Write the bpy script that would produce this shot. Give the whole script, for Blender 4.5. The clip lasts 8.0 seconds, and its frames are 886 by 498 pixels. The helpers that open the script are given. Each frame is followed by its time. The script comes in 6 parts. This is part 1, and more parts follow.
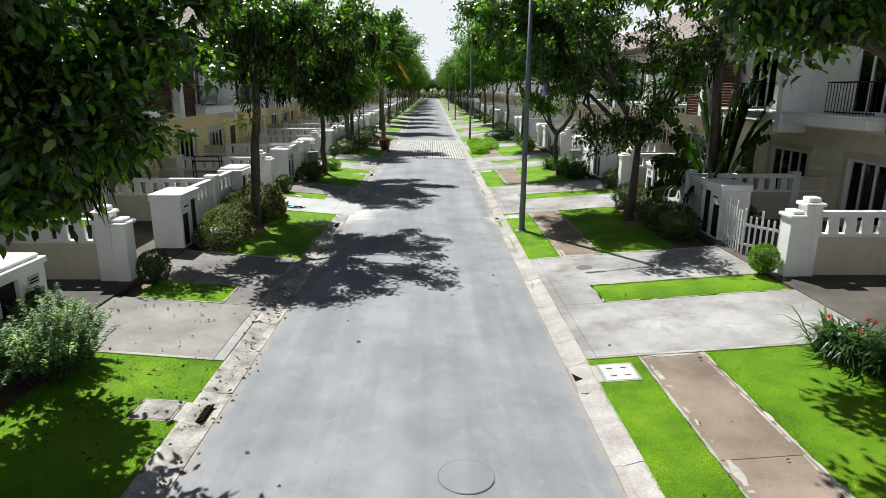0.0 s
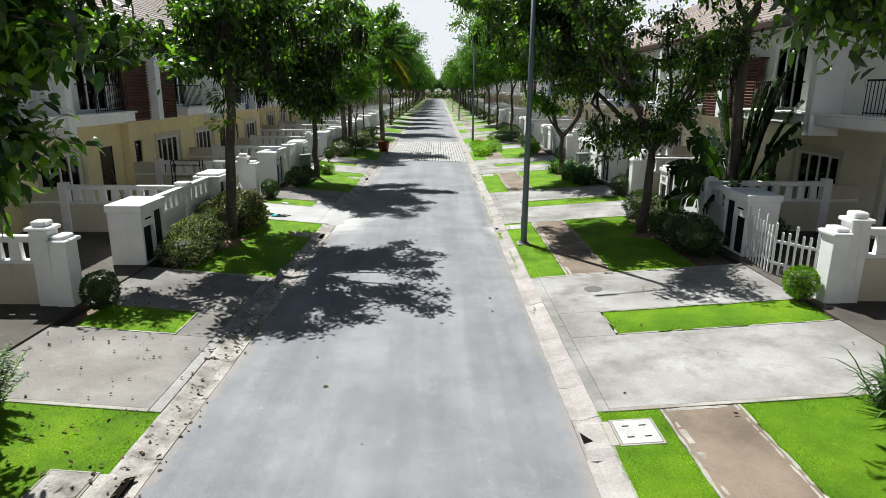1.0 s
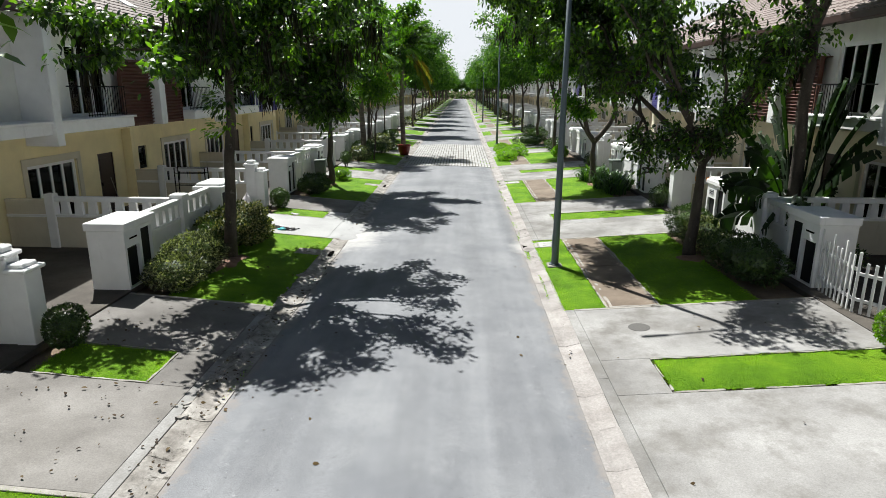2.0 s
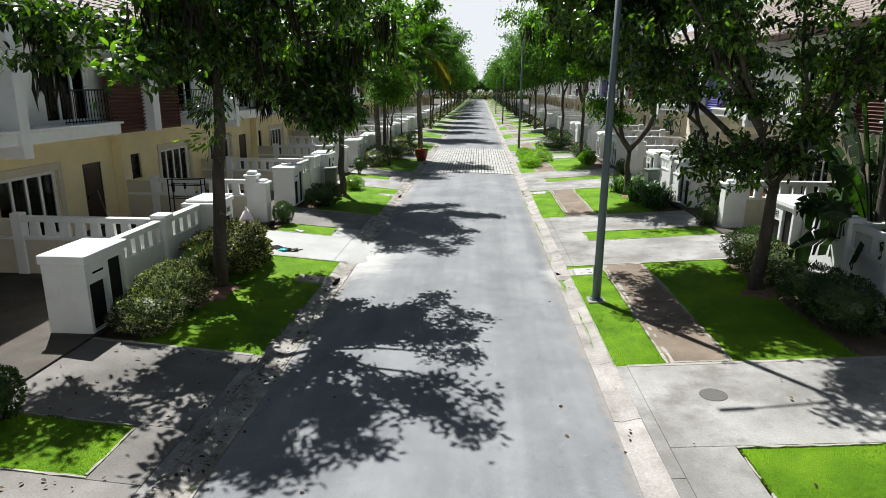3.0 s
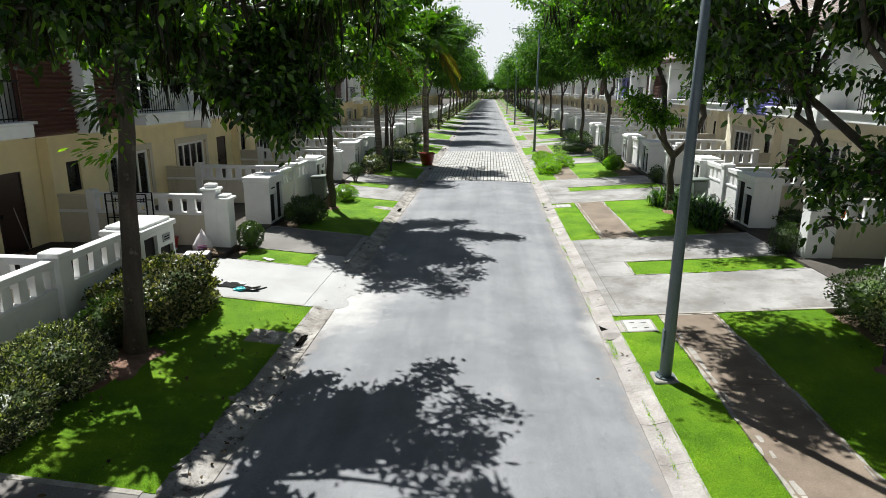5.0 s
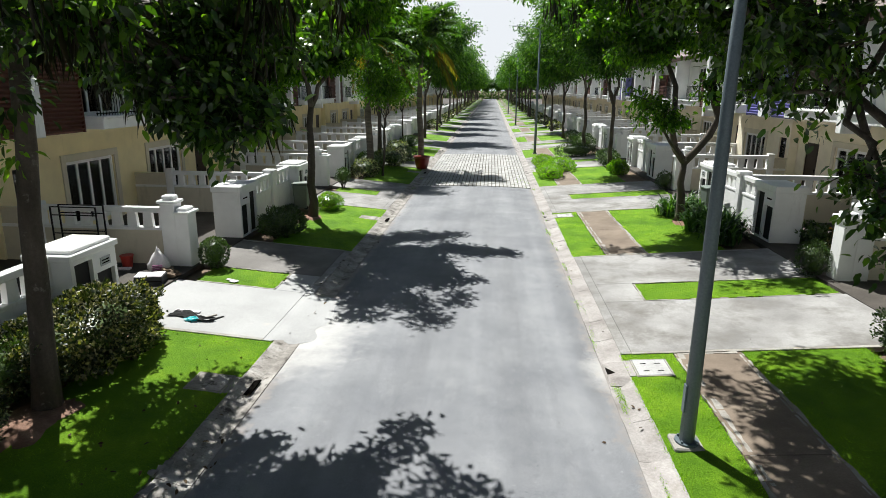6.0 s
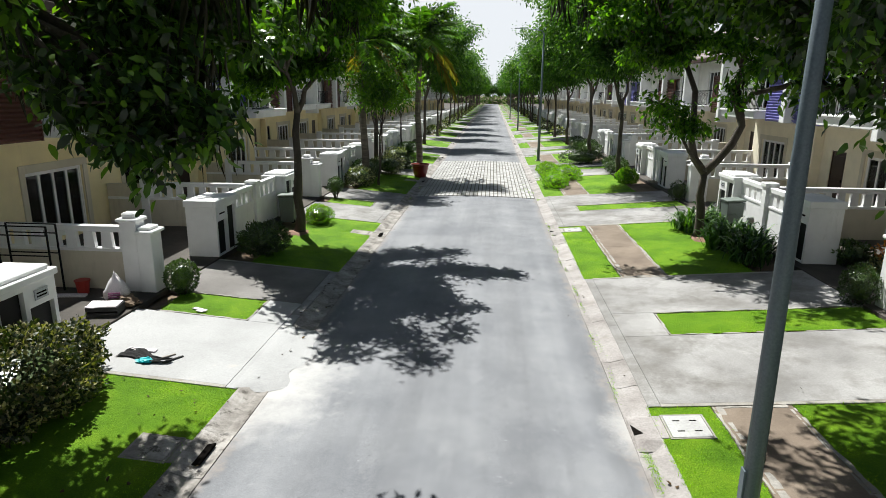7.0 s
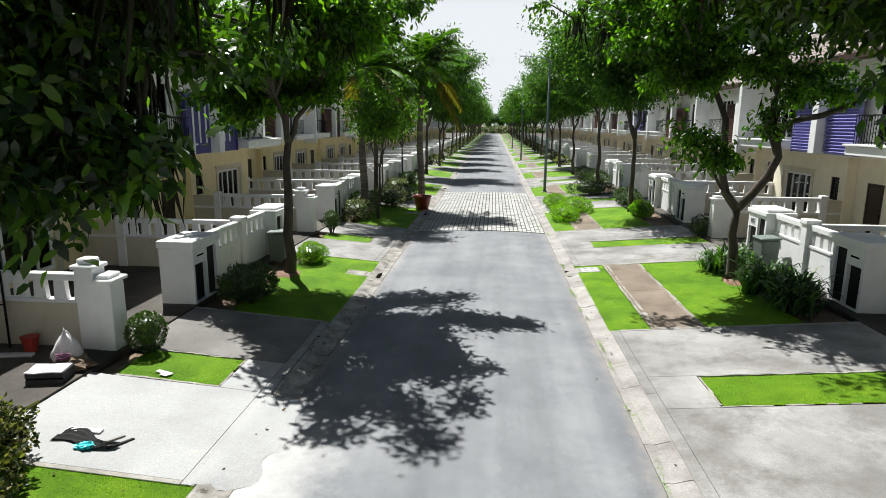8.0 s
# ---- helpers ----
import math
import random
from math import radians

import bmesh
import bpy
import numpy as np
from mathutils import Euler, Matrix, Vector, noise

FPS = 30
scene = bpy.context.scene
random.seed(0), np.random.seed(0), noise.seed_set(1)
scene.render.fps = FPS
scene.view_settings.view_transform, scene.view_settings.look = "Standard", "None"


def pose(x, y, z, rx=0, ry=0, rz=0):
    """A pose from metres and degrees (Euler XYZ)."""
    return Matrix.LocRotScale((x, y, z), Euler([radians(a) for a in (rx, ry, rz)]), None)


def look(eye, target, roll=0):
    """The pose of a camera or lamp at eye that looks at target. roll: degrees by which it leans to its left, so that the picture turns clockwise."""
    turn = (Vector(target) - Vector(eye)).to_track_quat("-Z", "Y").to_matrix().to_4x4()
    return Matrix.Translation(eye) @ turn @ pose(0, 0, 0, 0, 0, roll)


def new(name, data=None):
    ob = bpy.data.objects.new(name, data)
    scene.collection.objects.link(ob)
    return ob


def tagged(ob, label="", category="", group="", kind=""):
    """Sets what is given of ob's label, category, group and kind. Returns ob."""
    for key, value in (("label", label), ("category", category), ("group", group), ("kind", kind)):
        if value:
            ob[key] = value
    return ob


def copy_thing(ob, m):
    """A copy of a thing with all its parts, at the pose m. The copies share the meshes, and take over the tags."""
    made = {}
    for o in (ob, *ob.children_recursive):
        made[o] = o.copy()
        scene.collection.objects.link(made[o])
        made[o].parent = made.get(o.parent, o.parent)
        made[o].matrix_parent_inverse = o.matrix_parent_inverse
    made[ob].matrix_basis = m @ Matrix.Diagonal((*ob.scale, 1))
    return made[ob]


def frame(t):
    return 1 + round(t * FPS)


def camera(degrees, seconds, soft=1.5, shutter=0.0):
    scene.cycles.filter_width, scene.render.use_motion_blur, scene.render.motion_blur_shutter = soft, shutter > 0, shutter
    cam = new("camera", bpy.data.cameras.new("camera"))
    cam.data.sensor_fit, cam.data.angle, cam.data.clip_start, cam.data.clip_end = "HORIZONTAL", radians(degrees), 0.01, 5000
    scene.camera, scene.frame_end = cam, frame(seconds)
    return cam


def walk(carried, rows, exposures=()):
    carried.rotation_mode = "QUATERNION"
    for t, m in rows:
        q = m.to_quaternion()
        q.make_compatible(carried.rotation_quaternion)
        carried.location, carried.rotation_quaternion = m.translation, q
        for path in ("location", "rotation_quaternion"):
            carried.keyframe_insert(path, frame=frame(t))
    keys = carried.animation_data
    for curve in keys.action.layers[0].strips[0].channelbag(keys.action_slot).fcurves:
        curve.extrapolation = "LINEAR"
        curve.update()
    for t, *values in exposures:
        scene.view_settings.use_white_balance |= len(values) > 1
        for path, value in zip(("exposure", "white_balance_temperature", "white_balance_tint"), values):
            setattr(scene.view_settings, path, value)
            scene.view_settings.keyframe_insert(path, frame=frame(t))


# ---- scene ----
cam = camera(71.8, 8.0, soft=0.7)
METRES, EYE, TILT, LEAN, TURN = 16.55, 4.7, 0.0, 0.0, -1.1
ROWS = [
    (0.0, 0.0, 0.0, 0.0, 0.1, -14.68, -0.4),
    (0.5, 0.0113, 0.0511, -0.0028, 0.16, -14.67, -0.41),
    (1.0, 0.0215, 0.116, -0.0027, 0.64, -14.66, -0.41),
    (1.5, 0.0249, 0.1721, -0.0016, 1.68, -14.66, -0.43),
    (3.0, 0.0061, 0.391, 0.008, 4.43, -14.66, -0.46),
    (3.5, -0.0029, 0.459, 0.0047, 4.77, -14.66, -0.46),
    (4.0, -0.0106, 0.5372, -0.002, 5.0, -14.63, -0.48),
    (4.5, -0.0121, 0.5959, -0.0049, 5.17, -14.64, -0.49),
    (6.0, 0.0044, 0.7708, -0.0033, 5.52, -14.67, -0.52),
    (6.5, 0.005, 0.8191, -0.0036, 5.59, -14.68, -0.53),
    (7.0, 0.001, 0.8792, -0.0046, 5.66, -14.24, -0.52),
    (7.5, -0.0052, 0.9301, -0.005, 5.72, -12.99, -0.52),
    (8.0, -0.0166, 0.9928, -0.0064, 5.77, -11.61, -0.5),
]
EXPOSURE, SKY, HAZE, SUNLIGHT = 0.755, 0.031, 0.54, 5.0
walk(cam, [(t, pose(0, 0, EYE, TILT, LEAN, TURN) @ pose(METRES * x, METRES * y, METRES * z, 90 + pitch, roll, yaw)) for t, x, y, z, yaw, pitch, roll in ROWS], [(0.0, EXPOSURE, 6250, 6), (8.0, EXPOSURE, 6250, 6)])

# ---- world, sun, exposure ----
SUN_AZ, SUN_EL = math.atan2(-0.49, 0.87), radians(56)      # azimuth from +y towards +x
world = bpy.data.worlds.new("sky")
scene.world = world
world.use_nodes = True
_wn = world.node_tree.nodes
_sky = _wn.new("ShaderNodeTexSky")
_sky.sky_type = "NISHITA"
_sky.sun_disc = False
_sky.sun_elevation = SUN_EL
_sky.sun_rotation = SUN_AZ
_sky.air_density, _sky.dust_density, _sky.ozone_density = 1.0, 1.5, 0.4
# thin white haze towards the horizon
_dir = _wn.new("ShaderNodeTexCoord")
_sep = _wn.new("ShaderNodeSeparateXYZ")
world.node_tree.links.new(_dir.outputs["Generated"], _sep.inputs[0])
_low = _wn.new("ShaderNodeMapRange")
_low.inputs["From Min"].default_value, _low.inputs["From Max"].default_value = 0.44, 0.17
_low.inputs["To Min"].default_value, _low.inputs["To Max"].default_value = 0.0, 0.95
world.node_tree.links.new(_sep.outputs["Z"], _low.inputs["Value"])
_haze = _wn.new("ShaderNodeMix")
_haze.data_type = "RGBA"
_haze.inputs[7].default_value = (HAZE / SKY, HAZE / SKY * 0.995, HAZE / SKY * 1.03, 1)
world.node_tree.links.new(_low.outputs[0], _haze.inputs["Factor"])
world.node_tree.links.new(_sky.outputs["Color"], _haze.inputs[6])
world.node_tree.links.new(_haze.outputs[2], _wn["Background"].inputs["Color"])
_wn["Background"].inputs["Strength"].default_value = SKY
_sun = bpy.data.lights.new("sun", "SUN")
_sun.energy, _sun.angle, _sun.color = SUNLIGHT, radians(0.5), (1.0, 0.96, 0.9)
sun_dir = Vector((math.sin(SUN_AZ) * math.cos(SUN_EL), math.cos(SUN_AZ) * math.cos(SUN_EL), math.sin(SUN_EL)))
new("sun", _sun).matrix_world = look(sun_dir * 60, (0, 0, 0))


# ---- materials ----
def nodes_of(name):
    m = bpy.data.materials.new(name)
    m.use_nodes = True
    nt = m.node_tree
    return m, nt, nt.nodes["Principled BSDF"]


def add(nt, kind, **vals):
    n = nt.nodes.new(kind)
    for k, v in vals.items():
        n.inputs[k.replace("_", " ")].default_value = v
    return n


def noise_at(nt, scale, detail=4.0, rough=0.6, stretch=None):
    pos = nt.nodes.new("ShaderNodeNewGeometry").outputs["Position"]
    if stretch:
        mp = nt.nodes.new("ShaderNodeMapping")
        mp.inputs["Scale"].default_value = stretch
        nt.links.new(pos, mp.inputs["Vector"])
        pos = mp.outputs["Vector"]
    n = add(nt, "ShaderNodeTexNoise", Scale=scale, Detail=detail, Roughness=rough)
    nt.links.new(pos, n.inputs["Vector"])
    return n.outputs["Fac"]


def ramp(nt, fac, stops):
    r = nt.nodes.new("ShaderNodeValToRGB")
    el = r.color_ramp.elements
    while len(el) < len(stops):
        el.new(0.5)
    for e, (p, c) in zip(el, stops):
        e.position, e.color = p, (*c, 1)
    nt.links.new(fac, r.inputs["Fac"])
    return r.outputs["Color"]


def mix(nt, fac, a, b, mode="MIX"):
    m = nt.nodes.new("ShaderNodeMix")
    m.data_type, m.blend_type = "RGBA", mode
    for sock, v in ((m.inputs["Factor"], fac), (m.inputs[6], a), (m.inputs[7], b)):
        if isinstance(v, (int, float)):
            sock.default_value = v
        elif isinstance(v, tuple):
            sock.default_value = (*v, 1)
        else:
            nt.links.new(v, sock)
    return m.outputs[2]


def bump(nt, bsdf, height, strength=0.3, dist=0.01):
    b = add(nt, "ShaderNodeBump", Strength=strength, Distance=dist)
    nt.links.new(height, b.inputs["Height"])
    nt.links.new(b.outputs["Normal"], bsdf.inputs["Normal"])


def grainy(name, dark, mid, light, big=0.6, fine=30.0, rough=0.85, bumpiness=0.3, bdist=0.006, stain=None, stain_at=(0.58, 0.7), stain_scale=1.7,
           stretch=None, spread=0.5, per_piece=0.0):
    """A surface that varies at two scales, with stains of their own shape."""
    m, nt, bs = nodes_of(name)
    a = noise_at(nt, big, 5.0, 0.6, stretch)
    col = ramp(nt, a, [(0.5 - spread * 0.4, dark), (0.5, mid), (0.5 + spread * 0.4, light)])
    f = noise_at(nt, fine, 6.0, 0.7)
    col = mix(nt, 0.55, col, ramp(nt, f, [(0.3, (0.55, 0.55, 0.55)), (0.7, (1.25, 1.25, 1.25))]), "MULTIPLY")
    if stain:
        s = noise_at(nt, stain_scale, 7.0, 0.72)
        fac = ramp(nt, s, [(stain_at[0], (0, 0, 0)), (stain_at[1], (1, 1, 1))])
        col = mix(nt, fac, col, stain)
    if per_piece:
        info = nt.nodes.new("ShaderNodeObjectInfo").outputs["Random"]
        col = mix(nt, 1.0, col, ramp(nt, info, [(0, (1 - per_piece,) * 3), (1, (1 + per_piece,) * 3)]), "MULTIPLY")
    nt.links.new(col, bs.inputs["Base Color"])
    bs.inputs["Roughness"].default_value = rough
    bump(nt, bs, f, bumpiness, bdist)
    return m


def painted(name, colour, rough=0.6, dirt=(0.3, 0.28, 0.24), dirt_at=(0.6, 0.85), fine=60.0, amount=1.0):
    """Painted render: faint unevenness, grime in upright runs."""
    m, nt, bs = nodes_of(name)
    a = noise_at(nt, 1.3, 4.0)
    col = mix(nt, 1.0, colour, ramp(nt, a, [(0.3, (0.9, 0.9, 0.9)), (0.7, (1.05, 1.05, 1.05))]), "MULTIPLY")
    run = noise_at(nt, 2.2, 6.0, 0.7, (1.6, 1.6, 0.35))
    fac = ramp(nt, run, [(dirt_at[0], (0, 0, 0)), (dirt_at[1], (0.55 * amount,) * 3)])
    col = mix(nt, fac, col, dirt)
    nt.links.new(col, bs.inputs["Base Color"])
    bs.inputs["Roughness"].default_value = rough
    bump(nt, bs, noise_at(nt, fine, 5.0), 0.2, 0.003)
    return m


def leafy(name, dark, mid, light, trans=0.35, rough=0.42, gloss=0.3):
    """Leaves: every leaf has its own shade; light passes through them."""
    m, nt, bs = nodes_of(name)
    isl = nt.nodes.new("ShaderNodeNewGeometry").outputs["Random Per Island"]
    col = ramp(nt, isl, [(0.0, dark), (0.5, mid), (1.0, light)])
    col = mix(nt, 0.85, col, ramp(nt, noise_at(nt, 0.9, 3.0), [(0.32, (0.5, 0.5, 0.55)), (0.68, (1.5, 1.45, 1.1))]), "MULTIPLY")
    nt.links.new(col, bs.inputs["Base Color"])
    bs.inputs["Roughness"].default_value = rough
    bs.inputs["Specular IOR Level"].default_value = gloss
    tr = nt.nodes.new("ShaderNodeBsdfTranslucent")
    nt.links.new(mix(nt, 1.0, col, (2.8, 3.4, 0.5), "MULTIPLY"), tr.inputs["Color"])
    sh = nt.nodes.new("ShaderNodeMixShader")
    sh.inputs[0].default_value = trans
    nt.links.new(bs.outputs[0], sh.inputs[1])
    nt.links.new(tr.outputs[0], sh.inputs[2])
    nt.links.new(sh.outputs[0], nt.nodes["Material Output"].inputs["Surface"])
    return m


def plain(name, colour, rough=0.5, metal=0.0, fine=40.0):
    m, nt, bs = nodes_of(name)
    col = mix(nt, 1.0, colour, ramp(nt, noise_at(nt, fine, 4.0), [(0.3, (0.8, 0.8, 0.8)), (0.7, (1.15, 1.15, 1.15))]), "MULTIPLY")
    nt.links.new(col, bs.inputs["Base Color"])
    bs.inputs["Roughness"].default_value = rough
    bs.inputs["Metallic"].default_value = metal
    return m


def glassy(name):
    m, nt, bs = nodes_of(name)
    tp = nt.nodes.new("ShaderNodeBsdfTransparent")
    tp.inputs["Color"].default_value = (0.55, 0.62, 0.6, 1)
    gl = nt.nodes.new("ShaderNodeBsdfGlossy")
    gl.inputs["Roughness"].default_value = 0.03
    fr = nt.nodes.new("ShaderNodeFresnel")
    sh = nt.nodes.new("ShaderNodeMixShader")
    nt.links.new(fr.outputs[0], sh.inputs[0])
    nt.links.new(tp.outputs[0], sh.inputs[1])
    nt.links.new(gl.outputs[0], sh.inputs[2])
    nt.links.new(sh.outputs[0], nt.nodes["Material Output"].inputs["Surface"])
    return m


def asphalt_material():
    m, nt, bs = nodes_of("asphalt")
    lanes = noise_at(nt, 1.0, 4.0, 0.6, (1.3, 0.06, 1))
    col = ramp(nt, lanes, [(0.32, (0.17, 0.174, 0.187)), (0.5, (0.203, 0.208, 0.223)), (0.68, (0.238, 0.243, 0.259))])
    blot = noise_at(nt, 0.55, 6.0, 0.65)
    col = mix(nt, 0.8, col, ramp(nt, blot, [(0.34, (0.74, 0.75, 0.77)), (0.66, (1.2, 1.19, 1.17))]), "MULTIPLY")
    fine = noise_at(nt, 70.0, 5.0, 0.8)
    col = mix(nt, 0.8, col, ramp(nt, fine, [(0.32, (0.5, 0.5, 0.5)), (0.68, (1.45, 1.45, 1.45))]), "MULTIPLY")
    worn = noise_at(nt, 1.6, 6.0, 0.75, (1.0, 0.45, 1))
    col = mix(nt, ramp(nt, worn, [(0.56, (0, 0, 0)), (0.7, (0.45, 0.45, 0.45))]), col, (0.27, 0.272, 0.28))
    pits = noise_at(nt, 9.0, 5.0, 0.8)
    col = mix(nt, ramp(nt, pits, [(0.635, (0, 0, 0)), (0.68, (0.7, 0.7, 0.7))]), col, (0.075, 0.075, 0.08))
    col = mix(nt, ramp(nt, pits, [(0.33, (0.5, 0.5, 0.5)), (0.37, (0, 0, 0))]), col, (0.38, 0.38, 0.39))
    # grit and brown silt that gathers along both kerbs
    at = nt.nodes.new("ShaderNodeSeparateXYZ")
    nt.links.new(nt.nodes.new("ShaderNodeNewGeometry").outputs["Position"], at.inputs[0])
    for a, b in ((2.38 - 0.42, 2.38 + 0.02), (-3.2 + 0.42, -3.2 - 0.02)):
        silt = nt.nodes.new("ShaderNodeMapRange")
        silt.inputs["From Min"].default_value, silt.inputs["From Max"].default_value = a, b
        silt.inputs["To Min"].default_value, silt.inputs["To Max"].default_value = 0.0, 0.42
        nt.links.new(at.outputs["X"], silt.inputs["Value"])
        both = nt.nodes.new("ShaderNodeMath")
        both.operation = "ADD"
        nt.links.new(silt.outputs["Result"], both.inputs[0])
        nt.links.new(noise_at(nt, 3.2, 7.0, 0.78), both.inputs[1])
        col = mix(nt, ramp(nt, both.outputs[0], [(0.74, (0, 0, 0)), (0.9, (0.75, 0.75, 0.75))]), col, (0.26, 0.232, 0.215))
    # cement dust washed off the newly poured drive and out of the gutters
    pos = nt.nodes.new("ShaderNodeNewGeometry").outputs["Position"]
    for cx, cy, rx, ry, amt in ((-3.1, 23.6, 1.3, 2.2, 0.85), (2.4, 22.7, 0.5, 1.0, 0.6), (-3.2, 36.5, 0.5, 1.6, 0.3)):
        mp = nt.nodes.new("ShaderNodeMapping")
        mp.vector_type = "TEXTURE"
        mp.inputs["Location"].default_value = (cx, cy, 0)
        mp.inputs["Scale"].default_value = (rx, ry, 1)
        nt.links.new(pos, mp.inputs["Vector"])
        ln = nt.nodes.new("ShaderNodeVectorMath")
        ln.operation = "LENGTH"
        nt.links.new(mp.outputs["Vector"], ln.inputs[0])
        ad = nt.nodes.new("ShaderNodeMath")
        ad.operation = "MULTIPLY_ADD"
        nt.links.new(noise_at(nt, 2.1, 6.0, 0.7), ad.inputs[0])
        ad.inputs[1].default_value = 1.3
        nt.links.new(ln.outputs["Value"], ad.inputs[2])
        mr = nt.nodes.new("ShaderNodeMapRange")
        mr.inputs["From Min"].default_value, mr.inputs["From Max"].default_value = 0.85, 1.6
        mr.inputs["To Min"].default_value, mr.inputs["To Max"].default_value = amt, 0.0
        nt.links.new(ad.outputs[0], mr.inputs["Value"])
        col = mix(nt, mr.outputs["Result"], col, (0.5, 0.487, 0.474))
    nt.links.new(col, bs.inputs["Base Color"])
    bs.inputs["Roughness"].default_value = 0.9
    bump(nt, bs, fine, 0.5, 0.008)
    return m


def grass_material(name, dark, mid, light):
    m, nt, bs = nodes_of(name)
    a = noise_at(nt, 0.9, 5.0, 0.65)
    col = ramp(nt, a, [(0.3, dark), (0.5, mid), (0.72, light)])
    f = noise_at(nt, 55.0, 6.0, 0.8)
    col = mix(nt, 0.9, col, ramp(nt, f, [(0.3, (0.35, 0.4, 0.3)), (0.7, (1.5, 1.45, 1.3))]), "MULTIPLY")
    nt.links.new(col, bs.inputs["Base Color"])
    bs.inputs["Roughness"].default_value = 0.8
    bs.inputs["Specular IOR Level"].default_value = 0.15
    bump(nt, bs, f, 1.0, 0.03)
    return m


ASPHALT = asphalt_material()
KERB = grainy("kerb_concrete", (0.225, 0.202, 0.191), (0.335, 0.31, 0.297), (0.41, 0.384, 0.371), 1.5, 25, 0.9, 0.5, 0.01, (0.25, 0.225, 0.2), (0.56, 0.74), 2.5, per_piece=0.1)
DRIVE = grainy("drive_concrete", (0.18, 0.173, 0.167), (0.3, 0.291, 0.284), (0.4, 0.391, 0.383), 0.55, 40, 0.88, 0.35, 0.006, (0.16, 0.15, 0.138), (0.46, 0.66), 0.8, per_piece=0.05)
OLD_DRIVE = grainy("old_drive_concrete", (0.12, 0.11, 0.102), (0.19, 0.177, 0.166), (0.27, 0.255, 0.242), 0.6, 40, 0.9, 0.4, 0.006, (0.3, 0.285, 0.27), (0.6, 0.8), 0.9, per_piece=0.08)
NEW_DRIVE = grainy("new_cement", (0.33, 0.328, 0.328), (0.385, 0.383, 0.383), (0.43, 0.428, 0.428), 0.7, 40, 0.85, 0.25, 0.005, (0.5, 0.44, 0.37), (0.62, 0.75), 1.4)
WALKWAY = grainy("walkway_concrete", (0.12, 0.09, 0.067), (0.19, 0.147, 0.11), (0.25, 0.2, 0.153), 0.9, 45, 0.9, 0.4, 0.006, (0.3, 0.265, 0.22), (0.64, 0.8), 1.9, per_piece=0.06)
KERB_OLD = grainy("cracked_kerb_concrete", (0.16, 0.145, 0.13), (0.32, 0.296, 0.272), (0.47, 0.445, 0.42), 2.4, 22, 0.92, 0.9, 0.02, (0.075, 0.065, 0.055), (0.56, 0.65), 4.5, per_piece=0.12)
EDGING = grainy("edging_cement", (0.2, 0.182, 0.158), (0.31, 0.29, 0.262), (0.42, 0.4, 0.365), 1.6, 30, 0.9, 0.5, 0.01, (0.25, 0.2, 0.15), (0.56, 0.68), 3.0)
COVER = grainy("cover_cement", (0.34, 0.335, 0.33), (0.43, 0.425, 0.42), (0.5, 0.495, 0.49), 1.6, 30, 0.9, 0.4, 0.006)
YARD = grainy("yard_paving", (0.035, 0.03, 0.025), (0.065, 0.055, 0.046), (0.1, 0.087, 0.073), 0.8, 30, 0.9, 0.4, 0.01)
COBBLE = grainy("cobble_stone", (0.3, 0.3, 0.29), (0.42, 0.41, 0.4), (0.52, 0.51, 0.5), 1.2, 20, 0.85, 0.4, 0.01, per_piece=0.1)
JOINT = grainy("joint_soil", (0.06, 0.055, 0.04), (0.1, 0.09, 0.07), (0.14, 0.14, 0.08), 2.0, 40, 0.95, 0.5, 0.01)
EARTH = grainy("earth", (0.1, 0.07, 0.045), (0.17, 0.12, 0.08), (0.25, 0.18, 0.12), 1.2, 25, 0.95, 0.8, 0.02)
SOIL = grainy("red_soil", (0.14, 0.075, 0.05), (0.23, 0.13, 0.09), (0.32, 0.2, 0.15), 2.5, 35, 0.95, 0.9, 0.02)
LAWN = grass_material("lawn", (0.07, 0.165, 0.006), (0.125, 0.26, 0.008), (0.2, 0.34, 0.014))
BLADE = leafy("grass_blade", (0.09, 0.19, 0.006), (0.15, 0.275, 0.01), (0.24, 0.36, 0.02), 0.3, 0.7)
WHITE = painted("white_paint", (0.84, 0.84, 0.84))
WALL_WHITE = painted("wall_white", (0.85, 0.84, 0.8), dirt_at=(0.62, 0.95))
CREAM = painted("wall_cream", (0.88, 0.77, 0.47), dirt=(0.45, 0.36, 0.2), dirt_at=(0.62, 0.95))
# cream lightened for the right-hand walls, in place of stronger light on them
CREAM_BRIGHTENED = painted("wall_cream_brightened", (0.88, 0.81, 0.64), dirt=(0.45, 0.38, 0.26), dirt_at=(0.62, 0.95))
BEIGE = painted("low_wall_beige", (0.62, 0.57, 0.46), dirt=(0.3, 0.27, 0.2), dirt_at=(0.55, 0.85))
TRIM_CREAM = painted("surround_grey_cream", (0.66, 0.61, 0.49))
DOORWOOD = plain("dark_door_wood", (0.035, 0.018, 0.012), 0.45)
BLACKMETAL = plain("black_metal", (0.008, 0.008, 0.009), 0.65)
BLACKMETAL.node_tree.nodes["Principled BSDF"].inputs["Specular IOR Level"].default_value = 0.25
LOUVRE_BROWN = plain("louvre_brown", (0.12, 0.045, 0.03), 0.5)
LOUVRE_NAVY = plain("louvre_navy", (0.06, 0.055, 0.22), 0.5)
LOUVRE_LILAC = plain("louvre_lilac", (0.2, 0.19, 0.5), 0.5)
ROOFTILE = grainy("roof_tile", (0.16, 0.12, 0.11), (0.24, 0.19, 0.17), (0.32, 0.26, 0.24), 1.5, 30, 0.75, 0.3, 0.005)
FASCIA = plain("fascia_brown", (0.05, 0.022, 0.016), 0.5)
GLASS = glassy("window_glass")
